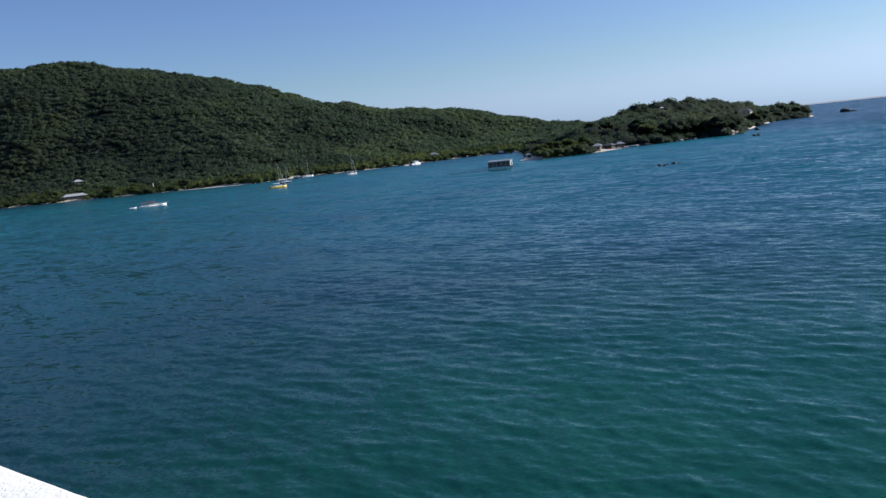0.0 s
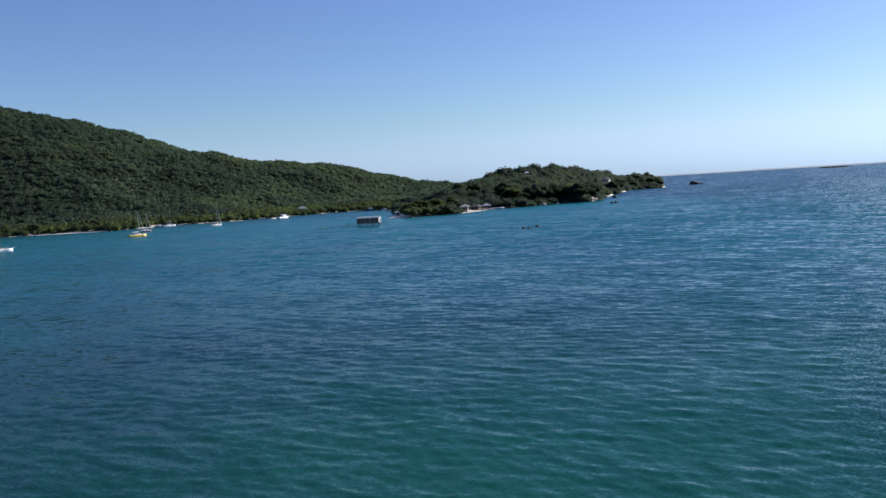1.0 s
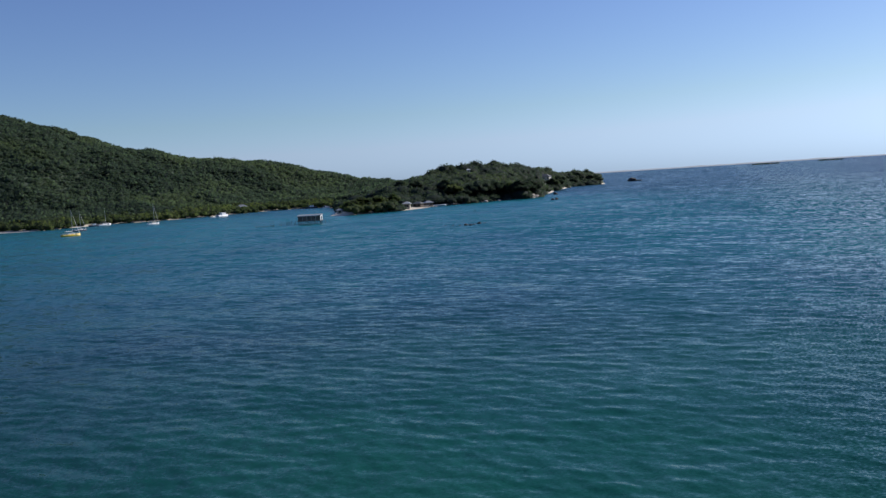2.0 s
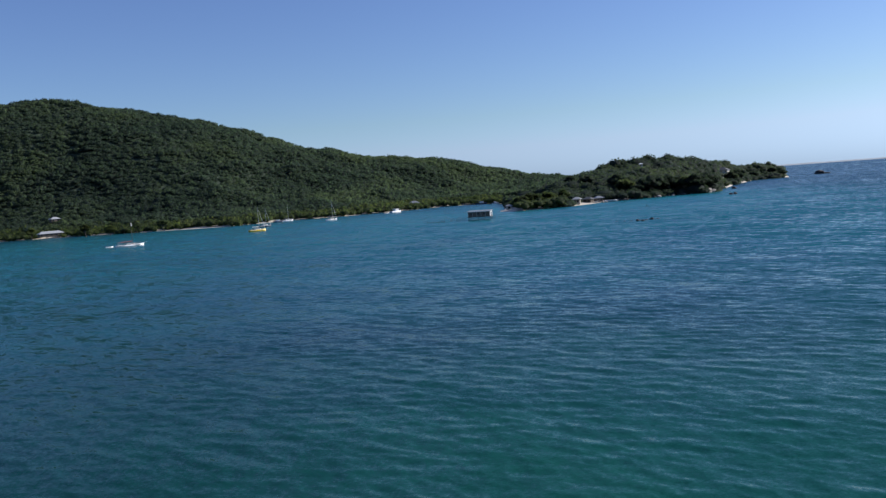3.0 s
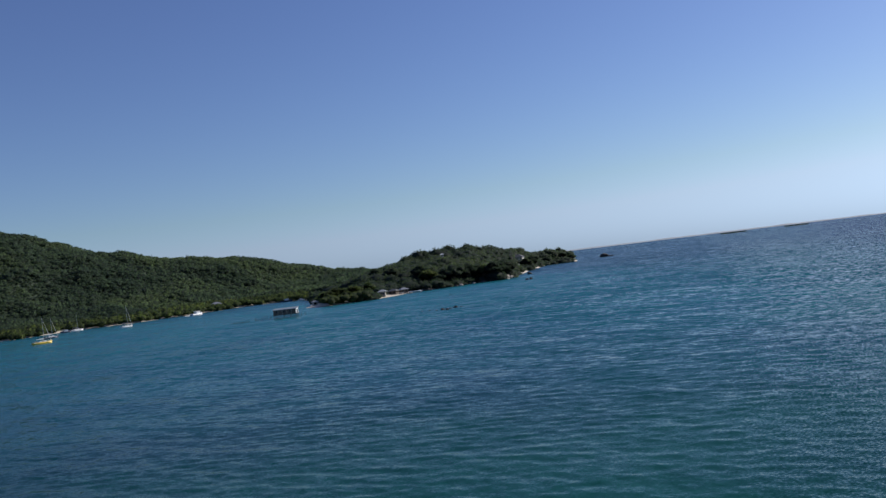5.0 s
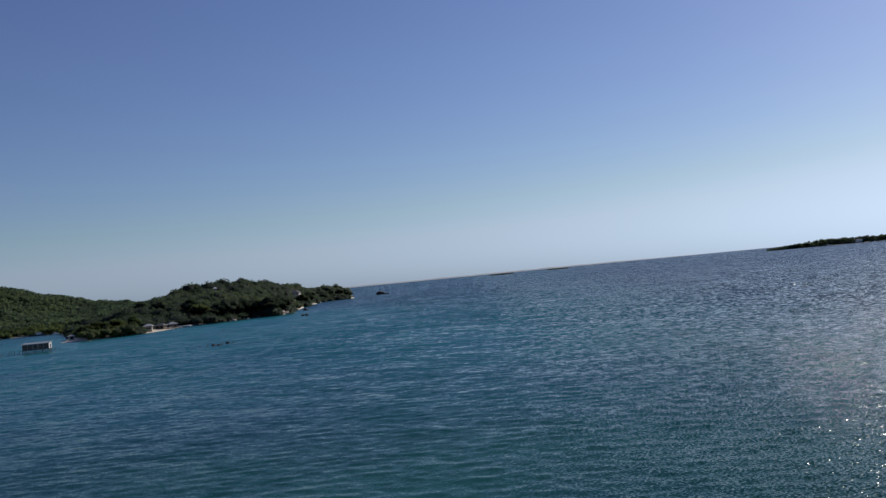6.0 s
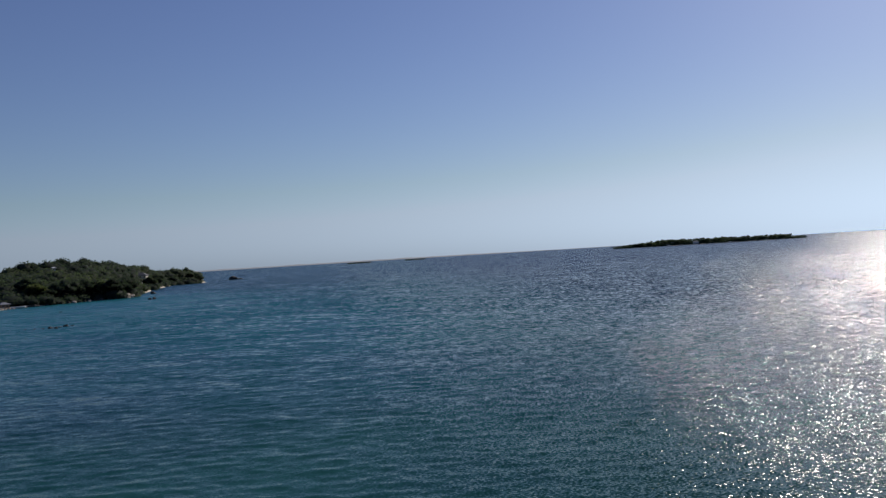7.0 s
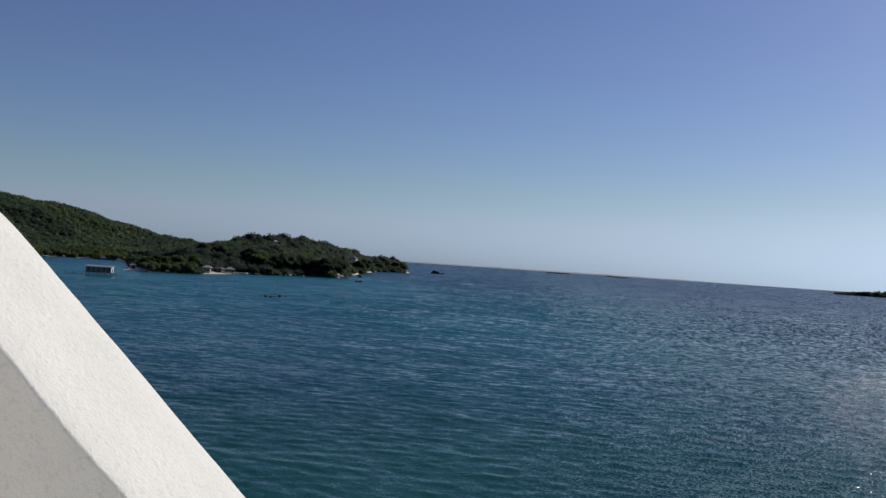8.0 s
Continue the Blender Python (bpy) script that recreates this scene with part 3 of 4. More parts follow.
# ---- distant islands ----
def low_island(name, label, ends, width, canopy, spacing, radius, rise=2.0, shape=None):
    """A long low island between two places, with its own wood."""
    a, b = Vector(ends[0]), Vector(ends[1])
    d = b - a
    side = Vector((-d.y, d.x, 0)).normalized()
    home = thing(name, label, "island")
    bm = bmesh.new()
    rows = []
    n = 28
    for i in range(n + 1):
        t = i / n
        w = width * (math.sin(math.pi * min(1, max(0.0, 0.03 + 0.94 * t))) ** 0.5) * (0.8 + 0.3 * noise.noise(Vector((t * 6, 1, 0))))
        c = a + d * t
        rows.append([bm.verts.new(c + side * w * s + Vector((0, 0, h * rise))) for s, h in ((-1, -1.0), (-0.8, 0.25), (-0.3, 0.9), (0.3, 0.9), (0.8, 0.25), (1, -1.0))])
    for p, q in zip(rows[:-1], rows[1:]):
        for k in range(5):
            bm.faces.new((p[k], p[k + 1], q[k + 1], q[k]))
    part("shore", bm, LAND, home, smooth=True)
    spots = []
    t = 0.0
    while t < 1.0:
        k = shape(t) if shape else math.sin(math.pi * min(1, 0.04 + 0.92 * t)) ** 0.4
        for s in np.arange(-0.8, 0.81, 0.4):
            r = radius * rng.uniform(0.7, 1.3)
            c = a + d * (t + rng.uniform(-0.5, 0.5) * spacing / d.length) + side * width * (s + rng.uniform(-0.15, 0.15)) * k ** 0.5
            spots.append((c.x, c.y, 0.0, r, max(1.0, rise * 0.6 + canopy * k * rng.uniform(0.3, 1.0) - r * 0.75)))
        t += spacing / d.length
    wood = forest("wood", spots, CAPE_LEAF, "")
    del wood["category"], wood["kind"]
    wood.parent = home
    return home


cay = low_island("wooded_island", "long low island covered in dark trees", (polar(45.9, 2300), polar(57.3, 2330)), 30, 19, 4.0, 5.0, 0.8,
                 lambda t: min(1.0, 0.30 + 2.6 * t) * (1 - 0.35 * t) * (1.0 if t < 0.93 else 0.5))
low_island("mangrove_islet", "small flat mangrove islet far out on the sea", (polar(28.4, 3080), polar(29.9, 3080)), 14, 5.0, 7.0, 3.4, 0.8)
low_island("mangrove_islet", "small flat mangrove islet far out on the sea", (polar(32.2, 3110), polar(33.4, 3110)), 14, 5.0, 7.0, 3.4, 0.8)


def far_coast():
    bm = bmesh.new()
    top, low = [], []
    for i in range(101):
        b = 12 + 36 * i / 100
        h = 5.5 + 5 * max(0.0, noise.noise(Vector((b * 0.7, 2, 0)))) + 2 * noise.noise(Vector((b * 4, 5, 0)))
        h *= 1 if b < 34 else max(0.15, 1 - (b - 34) / 10)
        low.append((bm.verts.new(polar(b, 4700, -1)), bm.verts.new(polar(b, 4860, -1))))
        top.append((bm.verts.new(polar(b, 4730, h)), bm.verts.new(polar(b, 4830, h))))
    for i in range(100):
        for p, q in ((low[i][0], top[i][0]), (top[i][0], top[i][1]), (top[i][1], low[i][1])):
            k = i + 1
            p2 = {low[i][0]: low[k][0], top[i][0]: top[k][0], top[i][1]: top[k][1], low[i][1]: low[k][1]}
            bm.faces.new((p, q, p2[q], p2[p]))
    tagged(part("far_coast", bm, FAR_HAZED_SAND, None, "hazy pale low coast along the horizon", True), category="coast", kind="structure")


far_coast()


# ---- the terrace with its white sloping parapet ----
HEAD = Vector((-0.2655, 0.4906, 14.855))
DOWN = Vector((0.8920, -0.4520, 0.0))
LEVEL = Vector((-0.81, 0.59, 0.0)).normalized()
FLOOR = 13.35


def parapet():
    """The coping runs level, then bends and falls at 44 degrees to the floor. Its outer top edge is the line of profile."""
    slope = math.tan(radians(44.2))
    inner_a = Vector((LEVEL.y, -LEVEL.x, 0))
    inner_b = Vector((DOWN.y, -DOWN.x, 0))
    if inner_b.y > 0:
        inner_b = -inner_b
    if inner_a.y > 0:
        inner_a = -inner_a
    stations = []
    for s in np.linspace(2.2, 0.0, 60)[:-1]:
        stations.append((HEAD + LEVEL * s - Vector((0, 0, slope * 0.02)), inner_a))
    for s in np.linspace(0.0, 1.45, 170):
        drop = slope * (s - 0.02 * (1 - math.exp(-s / 0.02)) + 0.02)
        k = min(1.0, s / 0.05)
        stations.append((HEAD + DOWN * s - Vector((0, 0, drop)), (inner_a * (1 - k) + inner_b * k).normalized()))
    bm = bmesh.new()
    rows = []
    T, R = 0.175, 0.004
    for i, (p, w) in enumerate(stations):
        j = noise.noise(p * 24) * 0.0014 + noise.noise(p * 70) * 0.0009
        q = noise.noise(p * 19 + Vector((7, 0, 0))) * 0.0022 + noise.noise(p * 65 + Vector((3, 0, 0))) * 0.0016
        row = [bm.verts.new(Vector((p.x, p.y, -3.5)))]
        for across, lift in ((0.0, -R), (R * 0.3, -R * 0.3), (R, 0.0)):
            row.append(bm.verts.new(p + w * (across + j) + Vector((0, 0, lift))))
        for f in (0.2, 0.4, 0.6, 0.8):
            row.append(bm.verts.new(p + w * T * f + Vector((0, 0, noise.noise((p + w * T * f) * 30) * 0.0005))))
        for across, lift in ((T - R, 0.0), (T - R * 0.3, -R * 0.3), (T, -R)):
            row.append(bm.verts.new(p + w * (across + q) + Vector((0, 0, lift))))
        row.append(bm.verts.new(Vector((p.x, p.y, -3.5)) + w * T))
        rows.append(row)
    for a, b in zip(rows[:-1], rows[1:]):
        for k in range(len(a) - 1):
            bm.faces.new((a[k], a[k + 1], b[k + 1], b[k]))
    bm.faces.new(rows[0])
    bm.faces.new(rows[-1][::-1])
    tagged(part("parapet_wall", bm, STUCCO, None, "rough white stucco parapet with a sloping sunlit top", True), category="parapet", kind="structure")


parapet()


def slab(ring, low, high):
    """An upright prism over a plan outline."""
    bm = bmesh.new()
    top = [bm.verts.new((x, y, high)) for x, y in ring]
    foot = [bm.verts.new((x, y, low)) for x, y in ring]
    bm.faces.new(top)
    bm.faces.new(foot[::-1])
    for k in range(len(ring)):
        bm.faces.new((foot[k], foot[(k + 1) % len(ring)], top[(k + 1) % len(ring)], top[k]))
    bmesh.ops.recalc_face_normals(bm, faces=bm.faces[:])
    return bm


def terrace_plan(inset):
    """The terrace follows the parapet on its seaward side."""
    side = Vector((-0.59, -0.81, 0)) * inset
    a, b, c = HEAD + LEVEL * 2.15 + side, HEAD + side, HEAD + DOWN * 1.4 + side
    return [(a.x, a.y), (b.x, b.y), (c.x, c.y), (2.2 - inset, c.y), (2.2 - inset, -4.2 + inset), (a.x, -4.2 + inset)]


tagged(part("floor", slab(terrace_plan(0.10), FLOOR - 0.25, FLOOR), STUCCO, None, "plain terrace floor of white render"), category="floor", kind="structure")
tagged(part("wall_tower", slab(terrace_plan(0.13), -3.6, FLOOR - 0.25), STUCCO, None, "plain white rendered wall carrying the terrace"), category="wall", kind="structure")

# two unseen cream walls closing the terrace, added to bounce sunlight onto the parapet's shade
BOUNCE_WALL = plain("bounce_wall_render", (0.62, 0.60, 0.585), 0.9, 1.2, 0.08, bump=0.004)
bm = slab([(-2.0, -4.1), (2.1, -4.1), (2.1, -3.0), (-1.8, -3.0), (-1.8, 1.2), (-2.0, 1.2)], FLOOR, FLOOR + 3.2)
tagged(part("wall_bounce", bm, BOUNCE_WALL, None, "unseen plain cream wall added beside the terrace to bounce sunlight onto the parapet"), category="wall", kind="structure")


# ---- boats ----
def hull_mesh(length, beam, depth, sheer=0.25, bow=0.35):
    """Hull from keel line to gunwale; x forward, waterline at z = 0."""
    bm = bmesh.new()
    rows = []
    n = 14
    for i in range(n + 1):
        t = i / n
        w = beam / 2 * (1 - max(0.0, (t - 0.45) / 0.55) ** 2.2) * (0.72 + 0.28 * min(1, t / 0.4))
        top = depth * (1 + sheer * (2 * abs(t - 0.4)) ** 2)
        x = (t - 0.5) * length
        ahead = bow * t ** 3
        rows.append([bm.verts.new((x + ahead * k, s * w * f, z)) for s, f, z, k in
                     ((-1, 1.0, top, 1), (-1, 0.92, 0.1, 0.4), (-1, 0.55, -0.25, 0), (0, 0, -0.4, 0), (1, 0.55, -0.25, 0), (1, 0.92, 0.1, 0.4), (1, 1.0, top, 1))])
    for p, q in zip(rows[:-1], rows[1:]):
        for k in range(6):
            bm.faces.new((p[k], p[k + 1], q[k + 1], q[k]))
        bm.faces.new((p[6], p[0], q[0], q[6]))
    bm.faces.new(rows[0])
    bm.faces.new(rows[-1][::-1])
    return bm


def sailboat(label, at, heading, length, beam, mast, hull, cabin, cover, group="moored boats", canopy=False, sprit=False, jib=True, spar=None):
    home = thing("sailboat", label, "sailboat", pose(*at, 0, 0, heading), group)
    deck = length * (0.068 if canopy else 0.105)
    part("hull", hull_mesh(length, beam, deck), hull, home, smooth=True)
    part("deck", box((length * 0.8, beam * 0.62, 0.06), (-length * 0.05, 0, deck + 0.05), 0.02), WHITE, home)
    part("cabin", box((length * 0.34, beam * 0.5, 0.5), (length * 0.04, 0, deck + 0.3), 0.12), cabin, home)
    for s in (-1, 1):
        part("cabin_window", box((length * 0.2, 0.03, 0.16), (length * 0.04, s * (beam * 0.25 + 0.005), deck + 0.34), 0.01), GLASS, home)
    part("sheer_stripe", box((length * 0.86, beam * 0.93, 0.10), (-length * 0.06, 0, deck * 0.82), 0.03), CANVAS if hull is WHITE else WHITE, home)
    part("cockpit_well", box((length * 0.22, beam * 0.42, 0.12), (-length * 0.3, 0, deck + 0.1), 0.03), CANVAS, home)
    part("hatch", box((0.6, 0.6, 0.08), (length * 0.28, 0, deck + 0.13), 0.02), GLASS, home)
    m = part("mast", rod((length * 0.12, 0, deck), (length * 0.11, 0, deck + mast), 0.08, 0.05), spar or ALLOY, home)
    part("spreader", rod((length * 0.12, -0.6, deck + mast * 0.55), (length * 0.12, 0.6, deck + mast * 0.55), 0.03, 0.03, 6), ALLOY, m)
    boom = part("boom", rod((length * 0.11, 0, deck + 1.25), (-length * 0.3, 0, deck + 1.3), 0.06, 0.05), ALLOY, home)
    bm = rod((length * 0.09, 0, deck + 1.42), (-length * 0.29, 0, deck + 1.4), 0.2, 0.11, 10)
    part("furled_sail", bm, cover, boom)
    stays = [(length * 0.5, 0), (-length * 0.48, 0), (length * 0.1, beam * 0.45), (length * 0.1, -beam * 0.45)]
    for x, y in stays:
        part("stay", rod((x, y, deck), (length * 0.11, 0, deck + mast * 0.97), 0.010, 0.010, 5), CANVAS, home)
    if jib:
        part("furled_jib", rod((length * 0.48, 0, deck + 0.4), (length * 0.16, 0, deck + mast * 0.86), 0.10, 0.04), SAILCLOTH, home)
    if canopy:
        part("cockpit_canopy", box((length * 0.46, beam * 0.8, 0.16), (-length * 0.2, 0, deck + 1.2), 0.06), cover, home)
        for x in (-0.4, -0.02):
            for s in (-1, 1):
                part("canopy_post", rod((length * x, s * beam * 0.34, deck), (length * x, s * beam * 0.34, deck + 1.15), 0.03, 0.03, 6), ALLOY, home)
    if spar:
        part("mast_pennant", box((0.35, 0.05, 1.5), (length * 0.11 + 0.2, 0, deck + mast - 0.9), 0.02), SAILCLOTH, m)
    if sprit:
        part("bowsprit", rod((length * 0.44, 0, deck + 0.25), (length * 0.64, 0, deck + 0.75), 0.05, 0.035), hull, home)
    part("rail", rod((-length * 0.45, beam * 0.34, deck + 0.5), (length * 0.4, beam * 0.3, deck + 0.6), 0.025, 0.025, 6), ALLOY, home)
    part("rail", rod((-length * 0.45, -beam * 0.34, deck + 0.5), (length * 0.4, -beam * 0.3, deck + 0.6), 0.025, 0.025, 6), ALLOY, home)
    return home


def dinghy(label, at, heading, length, material=None):
    home = thing("dinghy", label, "dinghy", pose(*at, 0, 0, heading), "moored boats")
    part("hull", hull_mesh(length, length * 0.42, 0.4), material or WHITE, home, smooth=True)
    for x in (-0.15, 0.15):
        part("thwart", box((0.25, length * 0.36, 0.05), (x * length, 0, 0.43), 0.01), PLANK, home)
    part("outboard", box((0.3, 0.25, 0.6), (-length * 0.52, 0, 0.45), 0.06), CANVAS, home)
    return home


def motorboat(label, at, heading, length, hull, top, group="moored boats"):
    home = thing("motorboat", label, "motorboat", pose(*at, 0, 0, heading), group)
    part("hull", hull_mesh(length, length * 0.32, length * 0.12, 0.4), hull, home, smooth=True)
    part("cabin", box((length * 0.36, length * 0.24, length * 0.15), (length * 0.04, 0, length * 0.2), 0.12), WHITE, home)
    part("windscreen", box((0.05, length * 0.2, length * 0.09), (length * 0.225, 0, length * 0.22), 0.01), GLASS, home)
    part("roof", box((length * 0.5, length * 0.28, 0.1), (-length * 0.02, 0, length * 0.3), 0.04), top, home)
    for s in (-1, 1):
        part("roof_post", rod((-length * 0.24, s * length * 0.12, length * 0.1), (-length * 0.24, s * length * 0.12, length * 0.3), 0.03, 0.03, 6), ALLOY, home)
    part("outboard", box((0.4, 0.4, 0.8), (-length * 0.52, 0, 0.6), 0.08), CANVAS, home)
    return home


sailboat("white sailing yacht with a faded red awning, moored", polar(-22.55, 388), 40, 11.6, 3.0, 9.3, WHITE, CREAM, AWNING, canopy=True, sprit=True, jib=False, spar=PLANK)
dinghy("small white dinghy tied behind the yacht", polar(-23.75, 394), 40, 3.0)
sailboat("yellow-hulled sailboat with a bare mast, moored", polar(-14.7, 444), 38, 8.8, 2.8, 11.3, YELLOW, WHITE, SAILCLOTH)
sailboat("dark-hulled white-decked sailboat moored behind the yellow one", polar(-14.2, 512), 42, 8.0, 2.7, 10.0, NAVY, WHITE, SAILCLOTH)
sailboat("small white sailboat lying close to the shore", polar(-12.75, 598), 40, 8.6, 2.6, 10.5, WHITE, WHITE, CANVAS, jib=False)
sailboat("grey-white sailboat moored alone off the shore", polar(-9.9, 538), 44, 7.6, 2.5, 11.8, WHITE, CREAM, CANVAS)
motorboat("white motorboat drawn up among the moorings", polar(-13.35, 594), 30, 6.0, NAVY, WHITE)
motorboat("white motor cruiser lying against the mangroves", polar(-5.65, 606), 50, 9.5, WHITE, WHITE)
dinghy("long white skiff beside the cruiser", polar(-6.28, 610), 46, 4.4)
motorboat("dark workboat with a low roof in the channel", polar(0.0, 676), 6, 8.5, NAVY, DARK_TIN)
motorboat("white motorboat at the mouth of the channel", polar(0.95, 664), 20, 5.5, WHITE, WHITE)


# ---- the hut on piles ----
def pile_hut():
    home = thing("stilt_hut", "plank hut on piles, tin roof and white end wall", "hut", pose(*polar(-0.12, 378), 0, 0, -15.0))
    L, D, F, Hh = 9.9, 3.8, 1.35, 2.3
    part("deck", box((L + 0.8, D + 0.8, 0.18), (0, 0, F), 0.02), PLANK, home)
    back = part("back_wall", box((L, 0.1, Hh), (0, D / 2, F + Hh / 2 + 0.09), 0.01), PLANK, home)
    front = part("front_wall", box((L, 0.08, Hh), (0, -D / 2 + 0.05, F + Hh / 2 + 0.09), 0.01), PLANK, home)
    n = 33
    for i in range(n):
        part("plank", box((L / n - 0.03, 0.05, Hh - 0.05 * rng.random()), (-L / 2 + (i + 0.5) * L / n, -D / 2 - 0.01 + 0.015 * rng.random(), F + Hh / 2 + 0.09)), PLANK, front)
    for x in np.linspace(-L / 2 + 0.1, L / 2 - 0.1, 6):
        part("frame_post", box((0.14, 0.12, Hh), (x, -D / 2 - 0.10, F + Hh / 2 + 0.09), 0.01), CREAM, home)
    part("fascia", box((L + 0.9, 0.06, 0.2), (0, -D / 2 - 0.44, F + Hh - 0.04), 0.01), WHITE, home)
    for x in (-3.2, -0.4, 2.6):
        part("shutter", box((1.1, 0.06, 0.9), (x, -D / 2 - 0.06, F + 1.35), 0.01), GLASS, home)
    for s in (-1, 1):
        end = part("end_wall", box((0.1, D - 0.1, Hh), (s * (L / 2 + 0.0), 0, F + Hh / 2 + 0.09), 0.01), WHITE if s > 0 else PLANK, home)
        if s > 0:
            part("door", box((0.06, 1.5, 1.6), (L / 2 + 0.07, 0.1, F + 0.95), 0.01), GLASS, end)
    roof = part("roof", box((L + 0.9, D + 0.9, 0.12), (0, 0, F + Hh + 0.2), 0.02, turn=pose(0, 0, 0, 5, 0, 0)), TIN, home)
    for i in range(14):
        part("roof_rib", box((0.05, D + 0.9, 0.05), (-L / 2 + i * L / 13, 0, F + Hh + 0.28), turn=pose(0, 0, 0, 5, 0, 0)), TIN, roof)
    for i in range(9):
        for y in (-D / 2 - 0.2, 0, D / 2 + 0.2):
            x = -L / 2 + i * L / 8 + rng.uniform(-0.1, 0.1)
            part("pile", rod((x, y, -2.5), (x + rng.uniform(-0.12, 0.12), y, F), 0.13, 0.11, 7), PILE, home)


pile_hut()


def mooring_post(at, high, lean=0.0, r=0.13):
    home = thing("old_pile", "dark broken timber pile standing in the water", "pile", pose(at[0], at[1], 0, lean, lean * 0.5, 0), "old piles")
    part("pile", rod((0, 0, -2.5), (0, 0, high), r, r * 0.85, 7), PILE, home)
    part("split_top", rod((0.02, 0, high), (0.05, 0.02, high + 0.25), r * 0.6, r * 0.2, 5), PILE, home)


for i in range(9):
    mooring_post(polar(-1.05 - 0.13 * i + rng.uniform(-0.04, 0.04), 379 + rng.uniform(-3, 5)), rng.uniform(0.5, 1.7), rng.uniform(-6, 6), 0.10)
for i in range(11):
    mooring_post(polar(-2.5 - 0.11 * i + rng.uniform(-0.03, 0.03), 375 + rng.uniform(-4, 4)), rng.uniform(0.3, 0.8), rng.uniform(-10, 10), 0.16)
for b, d, h in ((0.85, 376, 1.2), (1.1, 380, 0.9), (10.65, 394, 0.8), (10.75, 396, 0.7)):
    mooring_post(polar(b, d), h, rng.uniform(-5, 5))


# ---- beaches ----
SAND = plain("dry_sand", (0.62, 0.55, 0.43), 0.9, 0.4, 0.12, bump=0.05)


def beach(a, b, wide, high, label):
    """A bank of sand along the water: a gentle face, a crest, and a back that runs under the trees."""
    a, b = Vector((*a, 0)), Vector((*b, 0))
    way = (b - a).normalized()
    out = Vector((way.y, -way.x, 0))
    bm = bmesh.new()
    rows = []
    for i in range(25):
        t = i / 24
        k = math.sin(math.pi * (0.04 + 0.92 * t)) ** 0.5
        c = a.lerp(b, t) + out * 1.2 * noise.noise(Vector((t * 5, a.x, 0)))
        w, h = wide * k, high * k * (1 + 0.25 * noise.noise(Vector((t * 9, a.y, 3))))
        rows.append([bm.verts.new(c + out * w * s + Vector((0, 0, z))) for s, z in
                     ((0.75, -0.6), (0.5, 0.08), (0.2, h * 0.5), (-0.1, h * 0.9), (-0.35, h), (-0.7, h * 0.7), (-1.0, -0.3))])
    for p, q in zip(rows[:-1], rows[1:]):
        for k in range(6):
            bm.faces.new((p[k], p[k + 1], q[k + 1], q[k]))
    bmesh.ops.recalc_face_normals(bm, faces=bm.faces[:])
    tagged(part("beach", bm, SAND, None, label, True), category="beach", kind="structure")


beach((166, 614), (206, 728), 8.0, 1.5, "pale sand beach below the headland trees")
beach((222, 766), (250, 834), 8.0, 1.6, "pale sand beach towards the end of the headland")
beach((-216, 570), (-166, 558), 1.9, 0.2, "thin strip of pale sand before the mangroves")


# ---- rocks ----
def rock(label, at, radius, squash, seed, material=None, group=""):
    ob = part("rock", lump(radius, squash, 0.55, seed, 3), material or ROCK, None, label, True)
    ob.matrix_basis = pose(*at, 0, 0, seed * 40)
    tagged(ob, category="rock", group=group)


rock("low dark rock awash on the reef", polar(10.05, 281, 0.1), 0.6, (1.2, 0.8, 0.7), 1, group="reef rocks")
rock("low dark rock awash on the reef", polar(10.38, 279, 0.1), 0.6, (1.3, 0.8, 0.75), 2, group="reef rocks")
rock("low dark rock awash on the reef", polar(10.93, 286, 0.1), 0.6, (1.3, 0.9, 0.8), 3, group="reef rocks")
for b, d, r in ((9.2, 284, 0.35), (9.65, 282, 0.4), (10.2, 283, 0.35), (10.6, 284, 0.4), (11.3, 288, 0.35), (8.7, 286, 0.3)):
    rock("low dark rock awash on the reef", polar(b, d, 0.03), r, (1.5, 0.9, 0.5), round(b * 9), group="reef rocks")
rock("dark rock standing out of the water off the beach", polar(15.85, 496, 0.1), 0.9, (1.2, 1, 0.8), 4, group="reef rocks")
rock("dark rock standing out of the water off the beach", polar(16.1, 497, 0.1), 0.9, (1.1, 1, 1.0), 5, group="reef rocks")
rock("dark rock standing out of the water off the beach", polar(16.05, 620, 0.2), 1.5, (1.2, 1, 0.8), 6, group="reef rocks")
rock("dark sea stack with scrub on top off the point", polar(21.0, 1046, 0.6), 5.0, (1.3, 0.9, 0.75), 7)
rock("low rock beside the sea stack", polar(21.4, 1046, 0.0), 2.0, (1.6, 0.9, 0.6), 8)
for i in range(7):
    rock("pale boulder at the end of the headland beach", polar(14.45 + 0.06 * i, 560 + 6 * i + rng.uniform(-4, 4), 0.5), rng.uniform(1.0, 2.3), (1.3, 1, 0.9), 10 + i,
         PALE_ROCK, "headland boulders")
for i in range(19):
    rock("grey boulder along the headland shore", polar(8.75 + 0.3 * i, 513 + 2.6 * i + rng.uniform(-2, 2), 0.2), rng.uniform(0.6, 1.3), (1.5, 1, 0.7), 30 + i, ROCK if i % 3 else PALE_ROCK,
         "shore boulders")


for i in range(14):
    rock("pale stone on the shore before the cottages", polar(5.9 + 0.2 * i, 487 + 1.75 * i + rng.uniform(-1, 2), 0.1), rng.uniform(0.4, 1.0), (1.5, 1, 0.6), 60 + i, PALE_ROCK, "cottage shore stones")


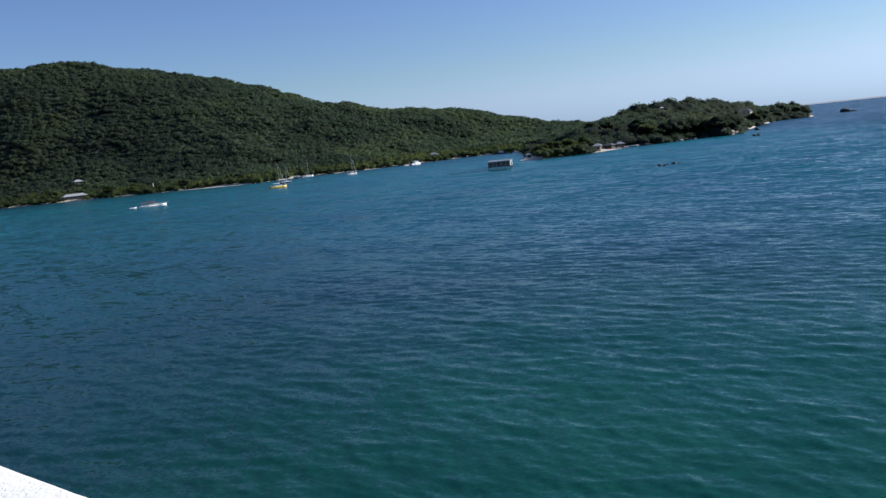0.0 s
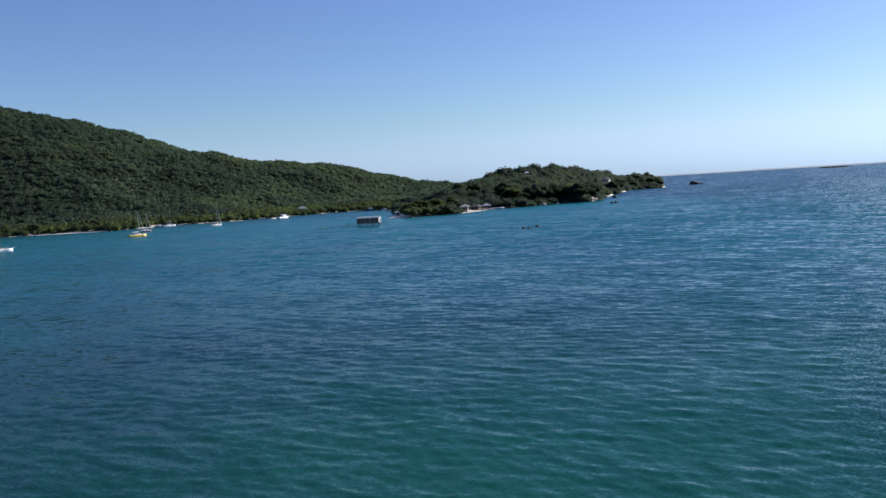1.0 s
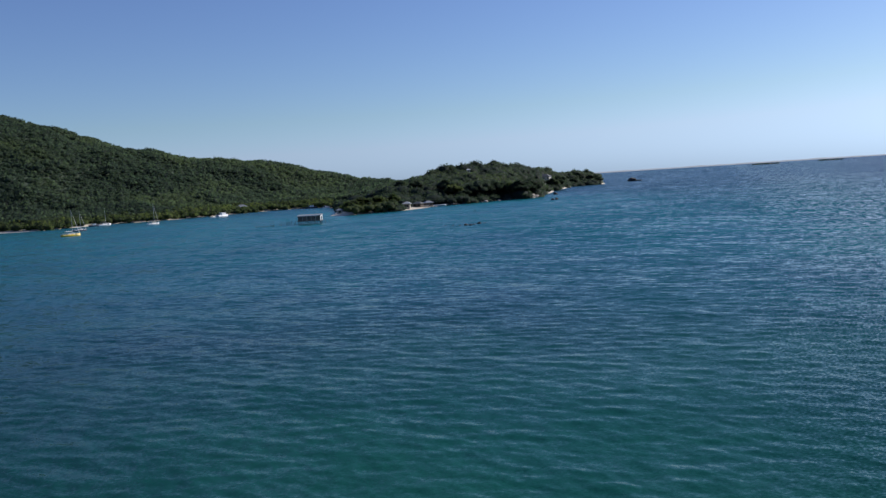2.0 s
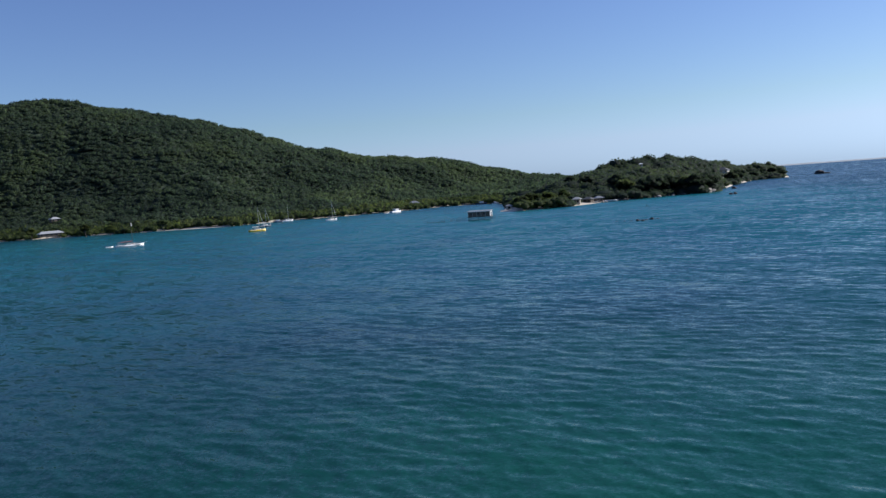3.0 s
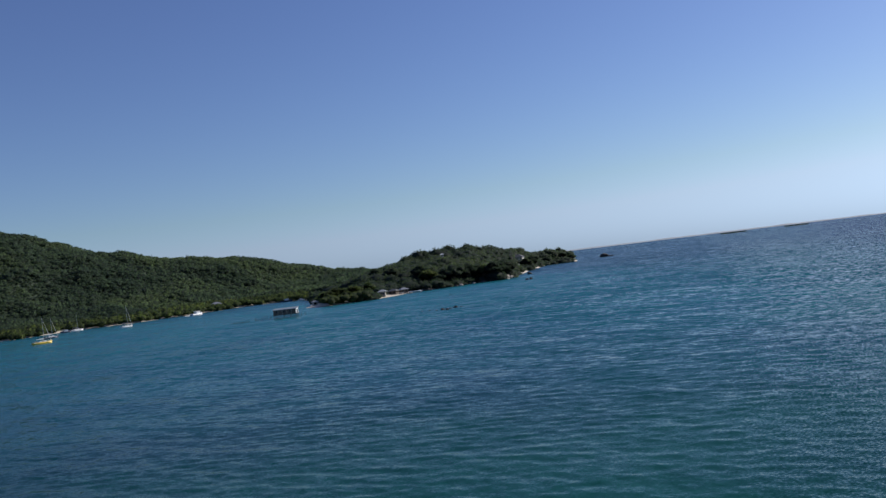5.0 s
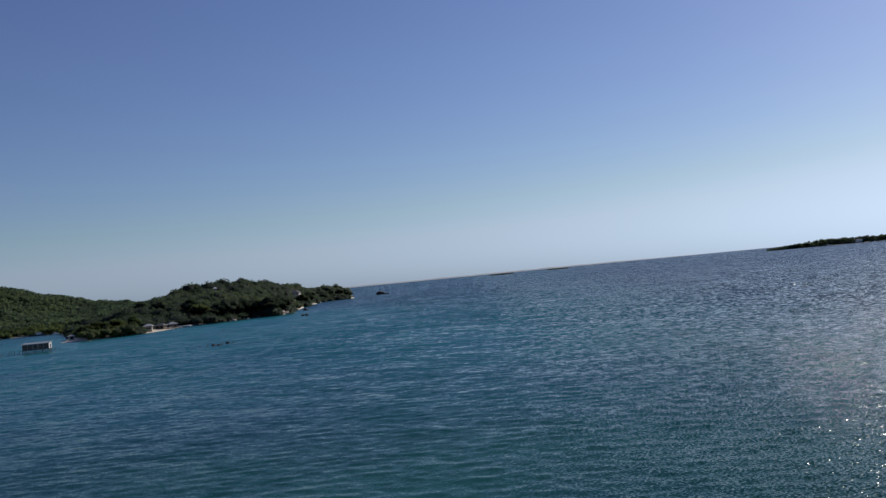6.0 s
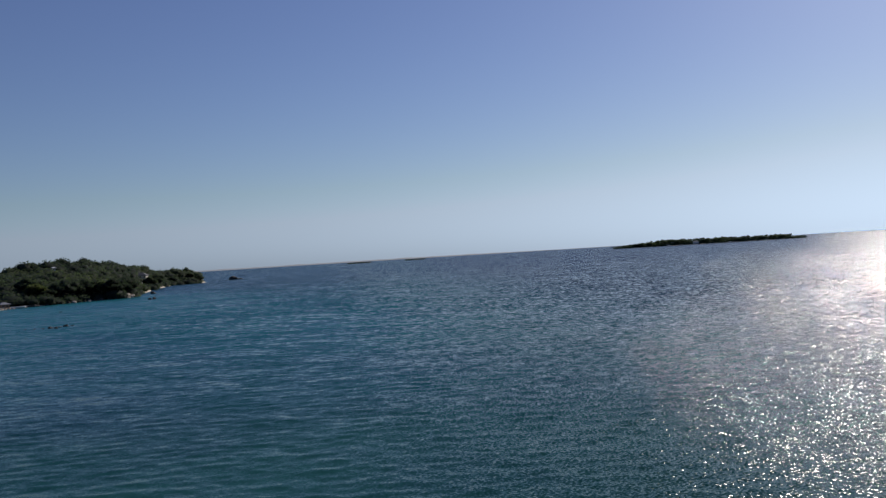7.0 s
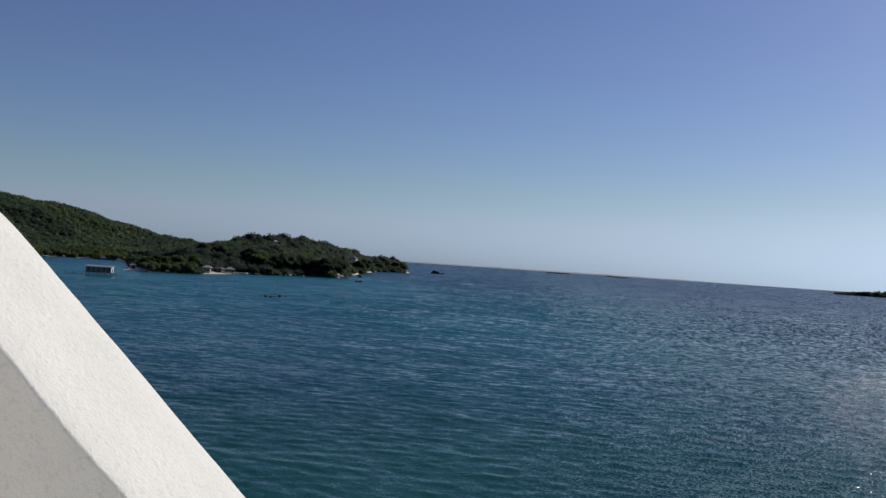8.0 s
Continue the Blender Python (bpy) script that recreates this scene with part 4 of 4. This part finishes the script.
# ---- houses ----
def house(label, at, heading, size, wall, roof, stilts=0.0, hip=True):
    L, D, Hh = size
    home = thing("house", label, "house", pose(*at, 0, 0, heading))
    z = stilts
    body = part("wall", box((L, D, Hh), (0, 0, z + Hh / 2), 0.03), wall, home)
    bm = bmesh.new()
    o = 0.7
    rise = D * 0.32
    lo = [bm.verts.new((sx * (L / 2 + o), sy * (D / 2 + o), z + Hh)) for sx, sy in ((-1, -1), (1, -1), (1, 1), (-1, 1))]
    un = [bm.verts.new((v.co.x, v.co.y, v.co.z - 0.15)) for v in lo]
    k = (L / 2 - D / 2 + 0.4) if hip else L / 2 + o
    a, b = bm.verts.new((-k, 0, z + Hh + rise)), bm.verts.new((k, 0, z + Hh + rise))
    bm.faces.new((lo[0], lo[1], b, a))
    bm.faces.new((lo[2], lo[3], a, b))
    bm.faces.new((lo[1], lo[2], b))
    bm.faces.new((lo[3], lo[0], a))
    for i in range(4):
        bm.faces.new((un[i], un[(i + 1) % 4], lo[(i + 1) % 4], lo[i]))
    bm.faces.new(un[::-1])
    part("roof", bm, roof, home)
    for x in np.linspace(-L / 2 + 1.2, L / 2 - 1.2, max(2, int(L / 2.6))):
        w = part("window", box((1.0, 0.08, 1.1), (x, -D / 2 - 0.02, z + Hh * 0.55), 0.01), GLASS, home)
        part("sill", box((1.2, 0.14, 0.08), (x, -D / 2 - 0.06, z + Hh * 0.55 - 0.62), 0.01), wall, w)
    if stilts:
        for x in np.linspace(-L / 2 + 0.3, L / 2 - 0.3, 4):
            for y in (-D / 2 + 0.3, D / 2 - 0.3):
                part("post", rod((x, y, -1.5), (x, y, z), 0.15, 0.15, 7), wall, home)
    return home


for b, d, up, head, size, wall, roof, st, text in (
        (15.42, 790, 1.6, -16, (9.5, 7.5, 3.0), CREAM, DARK_TIN, 2.6, "pale stilted beach house with a grey hipped roof among trees"),
        (-26.95, 660, 0.0, 14, (15.5, 5, 1.9), PLANK, PALE_TIN, 1.3, "dark waterside boathouse under a pale tin roof"),
        (-26.65, 714, 1.2, 20, (6, 4.5, 2.2), PLANK, PALE_TIN, 0.4, "small dark house with a pale roof half hidden in trees"),
        (6.25, 485, 0.1, -8, (3.8, 3.4, 2.8), PALE_ROCK, PALE_TIN, 0.0, "small weathered shack with a pale tin roof by the shore"),
        (7.0, 502, 0.1, -30, (5.0, 3.6, 1.9), PLANK, DARK_TIN, 0.0, "low grey fisherman's cottage behind the shore"),
        (7.65, 512, 0.1, 25, (4.4, 3.4, 2.1), PLANK, TIN, 0.0, "low plank cottage with a tin roof behind the shore"),
        (1.8, 480, 0.0, 8, (2.8, 2.4, 2.0), CREAM, TIN, 0.0, "small white boat shed on the end of the sand spit"),
        (-4.4, 690, 0.5, 10, (7, 5, 2.6), PALE_ROCK, TIN, 0.0, "low tin-roofed shed among mangroves"),
        (10.45, 640, 2.2, 0, (2.0, 2.0, 2.2), WHITE, WHITE, 0.0, "small white hut showing above the trees"),
):
    house(text, polar(b, d, max(0.3, ground_at(b, d)) + up), -b + head, size, wall, roof, st)

dinghy("white skiff drawn up on the shore by the cottages", polar(8.4, 510, 0.5), -6, 7.0)
dinghy("pale open boat on the shore by the cottages", polar(7.4, 505, 0.6), -20, 4.5, CREAM)
dinghy("small white boat on the beach beside the shack", polar(6.25, 493, 0.6), 30, 4.5)
house("small white-walled house at the water on the wooded island", polar(50.95, 2262, 2.4), -50, (14, 8, 4), WHITE, TIN)


def motions():
    """The waves drift before the wind, and the sheet with them."""
    wind = radians(222)
    rows = []
    for t in (0.0, 2.0, 4.0, 6.0, 8.0):
        s = 1.3 * (t - 4.0)
        rows.append((t, pose(s * math.sin(wind), s * math.cos(wind), 0)))
    walk(water, rows)


motions()
